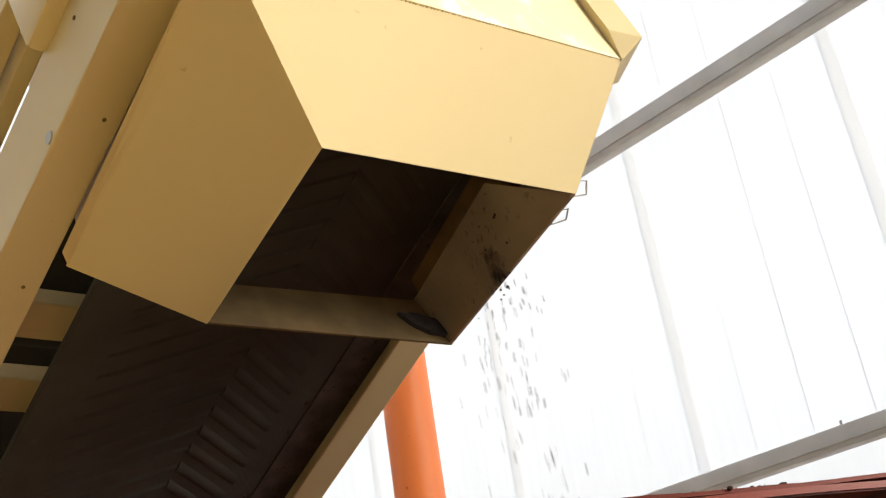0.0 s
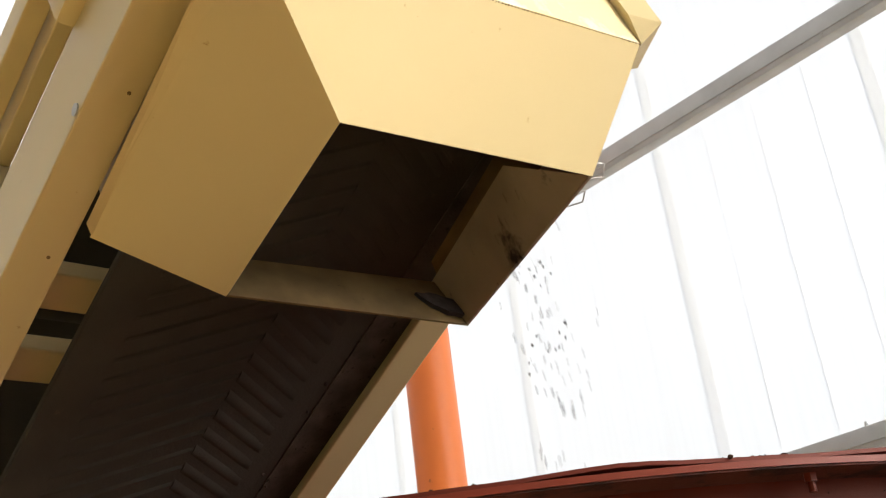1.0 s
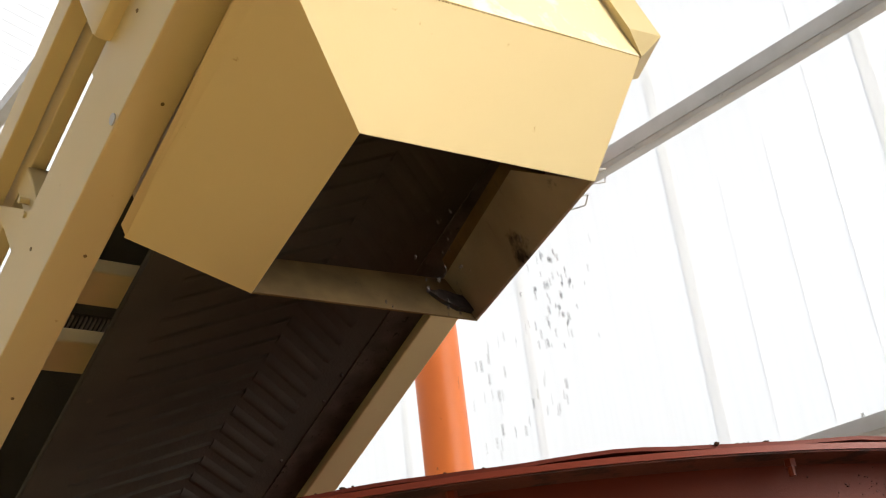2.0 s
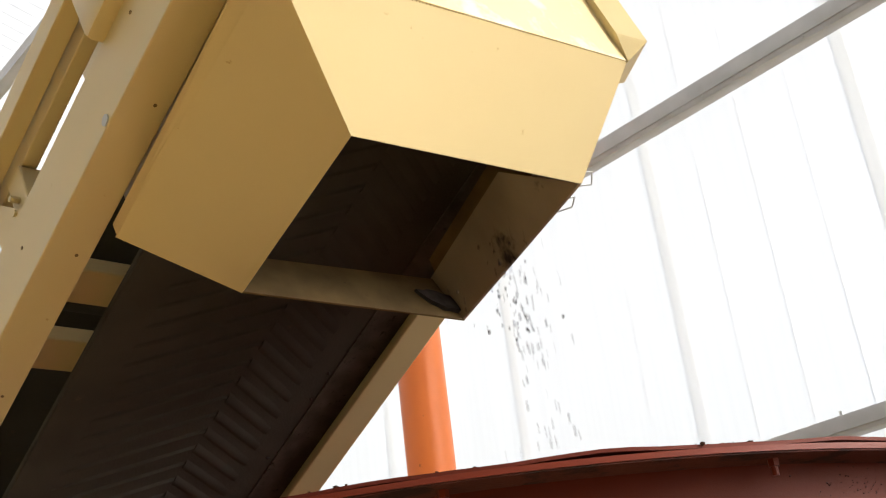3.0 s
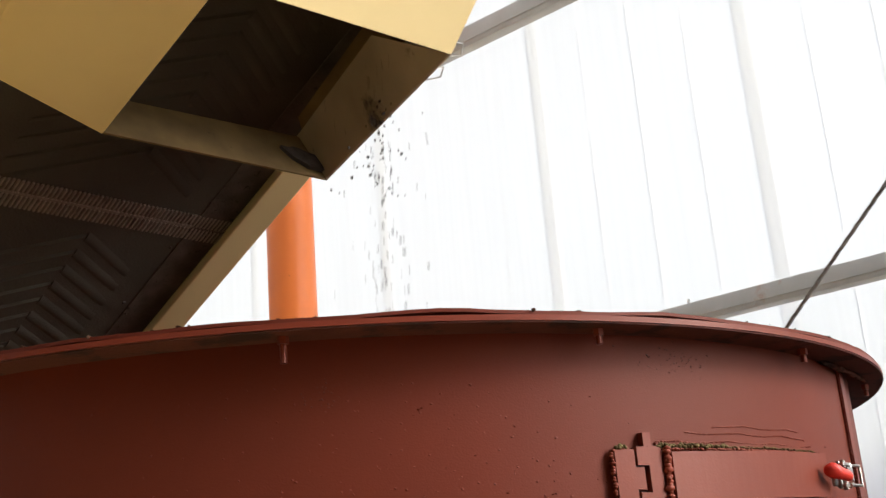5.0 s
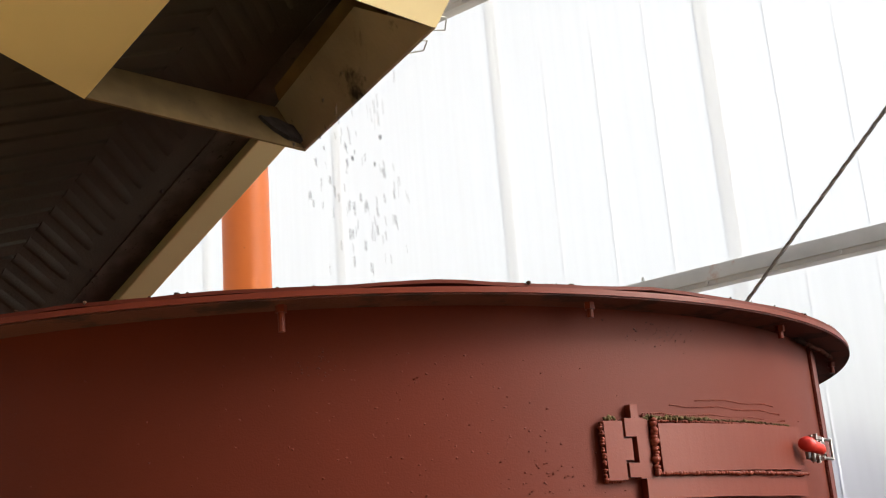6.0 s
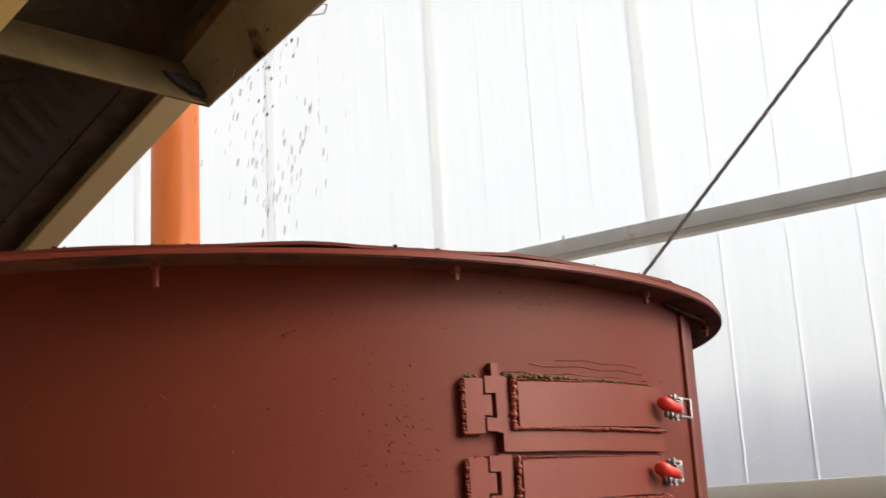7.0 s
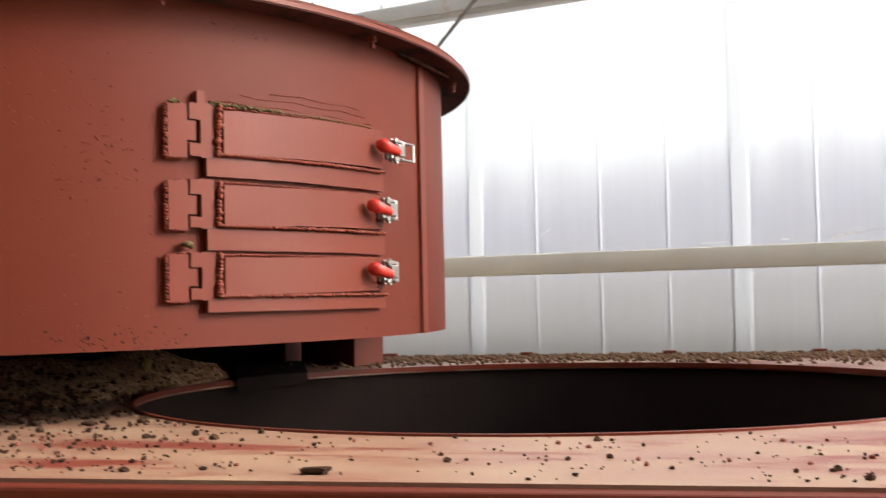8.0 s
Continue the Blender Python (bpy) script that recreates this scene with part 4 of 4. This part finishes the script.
def chevron():
    """One raised V of the belt; its point leads towards the head on the lower strand."""
    bm = bmesh.new()
    for y0, y1, w, h in ((0.296, 0.012, 0.0060, 0.0065), (0.300, 0.468, 0.013, 0.0038)):
        rows = []
        for i in range(6):
            k = i / 5
            y = y0 + (y1 - y0) * k
            x = 0.6 * abs(y - y0)
            end = 0.35 if i == 5 else 1.0
            rows.append([bm.verts.new(q) for q in ((x - 1.6 * w, y, -0.002), (x - 0.6 * w, y, h * end), (x + 0.6 * w, y, h * end), (x + 1.6 * w, y, -0.002))])
        for p, q in zip(rows, rows[1:]):
            for j in range(3):
                bm.faces.new((p[j], p[j + 1], q[j + 1], q[j]))
        bm.faces.new(rows[0])
        bm.faces.new(rows[-1])
    return part("chevron", bm, RUBBER, belt, smooth=True)


first_chevron = chevron()
SPEED = 0.72
ARC = math.pi * PR
JOINT = ARC + 0.73 - SPEED * 5.0
chevrons = [(first_chevron, 2.3)]
k = 1
while 2.3 - 0.058 * k > -SPEED * 8.0 - 0.2:
    if not -0.16 < 2.3 - 0.058 * k - JOINT < 0.05:
        chevrons.append((again(first_chevron, Matrix.Identity(4)), 2.3 - 0.058 * k))
    k += 1
# laced belt joint
bm = bmesh.new()
for i in range(64):
    y = BELT0 + 0.008 + i * (BELT1 - BELT0 - 0.016) / 63
    block(bm, -0.040, -0.004, y - 0.0022, y + 0.0022, -0.001, 0.006)
    block(bm, 0.004, 0.040, y + 0.003, y + 0.0074, -0.001, 0.006)
    block(bm, -0.030, 0.030, y - 0.0022, y + 0.0022, -0.017, -0.0115)
block(bm, -0.003, 0.003, BELT0, BELT1, 0.0, 0.004)
joint = part("belt_joint", bm, LACE, belt, "grey laced steel belt joint")
# flat margins beside the chevrons: a lapped edge strip with short ribs, and a dusty grey one
run = PZ - PR
bm = block(bmesh.new(), TAIL + 0.2, PX, BELT0 + 0.001, 0.004, run - 0.005, run - 0.0005)
part("edge_strip", bm, RUBBER, belt)
bm = block(bmesh.new(), TAIL + 0.2, PX, 0.536, BELT1 - 0.001, run - 0.004, run - 0.0005)
part("edge_strip", bm, DUSTY_RUBBER, belt, "grey dusty belt margin")
# soil stuck to the belt edge
rng = random.Random(21)
spots = [((rng.uniform(-2.6, -0.5), BELT1 - 0.072 + rng.gauss(0, 0.016), PZ - PR - 0.001), rng.uniform(0.002, 0.006)) for _ in range(320)]
tagged(pebbles(spots, rng, "belt_dust", GRAIN, belt), kind="stuff")
# wire loops behind the hopper
bm = bmesh.new()
for x, z, k in ((0.0, 0.035, 0.85), (-0.05, 0.010, 0.45)):
    loop = [(x, 0.525, z), (x + 0.006, 0.525 + 0.05 * k, z + 0.003), (x - 0.012, 0.525 + 0.055 * k, z - 0.016 * k), (x - 0.03, 0.525, z - 0.016 * k)]
    for p, q in zip(loop, loop[1:]):
        tube(bm, p, q, 0.0016, 6)
part("wire_loop", bm, STEEL, hopper_part)

# ---- falling granules: small loose clusters that ride up on the belt, drop through the hopper and land in the drum ----
DROP = HOPPER @ Vector((-0.20, 0.50, 0.024))


def cluster(seed):
    r = random.Random(seed)
    bm = bmesh.new()
    n = r.randint(20, 36)
    for i in range(n):
        w = 0.02 if i % 5 < 3 else 0.05
        pebble(bm, (r.gauss(0, w), r.gauss(0, w), r.uniform(-0.1, 0.1)), r.choice((0.0016, 0.002, 0.0024, 0.0028, 0.0036)), r)
    mesh_ob = part("granule_cluster", bm, GRAIN)
    return tagged(mesh_ob, "loose cluster of falling dark grey granules", "granules", "falling granules", "stuff")


shapes = [cluster(s) for s in range(9)]
drops = []
rng = random.Random(8)
t_drop, i = -0.45, 0
while t_drop < 8.0:
    ob = shapes[i] if i < len(shapes) else copy_thing(shapes[i % len(shapes)], Matrix.Identity(4))
    drops.append((ob, t_drop, rng.gauss(0.0, 0.03) if i % 4 else -abs(rng.gauss(0.08, 0.05)), rng.gauss(0, 0.03), rng.uniform(0, 360), rng.uniform(-0.05, 0.3), rng.uniform(-0.12, 0.12)))
    t_drop += rng.uniform(0.022, 0.052)
    i += 1


def belt_pose(s):
    if s <= 0:
        return pose(PX + s, 0, PZ + PR)
    if s < ARC:
        a = s / PR
        return pose(PX + PR * math.sin(a), 0, PZ + PR * math.cos(a), 0, math.degrees(a), 0)
    return pose(PX - (s - ARC), 0, PZ - PR, 0, 180, 0)


def ride(ob, s0):
    times = {0.0, 8.0} | {0.5 * j for j in range(17)}
    for j in range(7):
        t = (ARC * j / 6 - s0) / SPEED
        if 0.02 < t < 7.98:
            times = {u for u in times if abs(u - t) > 0.06 or u in (0.0, 8.0)} | {t}
    walk(ob, [(t, belt_pose(s0 + SPEED * t)) for t in sorted(times)])


def fall(ob, t0, across, ahead, turn, side, along_way):
    """Waiting on the belt under the hood, a drop under gravity from t0, then at rest on the drum's floor."""
    start = DROP + (CONVEYOR.to_3x3() @ Vector((ahead, across, 0)))
    floor_z = DLOW + 0.1
    drift = CONVEYOR.to_3x3() @ Vector((along_way, side, 0))
    lying = Vector((0, 0, 1)).rotation_difference(CONVEYOR.to_3x3() @ Vector((1, 0, 0))).to_matrix().to_4x4() @ pose(0, 0, 0, 0, 0, turn)
    rows = []
    if t0 > 0.05:
        span = t0 - 0.12
        head = Matrix.Translation(CONVEYOR @ Vector((PX, 0.25 + across, PZ + PR + 0.03))) @ lying
        if span > 0.05:
            rows.append((0.0, Matrix.Translation(CONVEYOR @ Vector((PX - 0.25 - ahead, 0.25 + across, PZ + PR + 0.03))) @ lying))
            if span > 0.5:
                rows.append((span - 0.35, rows[0][1]))
            rows.append((span, head))
        else:
            rows.append((0.0, head))
    t, step = max(t0, 0.0), 1 / 15
    while True:
        f = t - t0
        z = start.z - 1.35 * f - 4.9 * f * f
        if z < floor_z or t > 8.0:
            break
        rows.append((t, pose(start.x + drift.x * f, start.y + drift.y * f, z, 40 * f, 30 * f, turn)))
        t += step
    rest = pose(start.x + drift.x * 0.4, start.y + drift.y * 0.4, floor_z, 15, 12, turn)
    if t < 8.0:
        rows.append((t, rest))
    if rows[-1][0] < 8.0:
        rows.append((8.0, rows[-1][1]))
    if rows[0][0] > 0.0:
        rows.insert(0, (0.0, rows[0][1]))
    if len(rows) < 2:
        rows = [(0.0, rest), (8.0, rest)]
    walk(ob, rows)


def motions():
    for ob, s0 in chevrons:
        ride(ob, s0)
    ride(joint, JOINT)
    for d in drops:
        fall(*d)


motions()
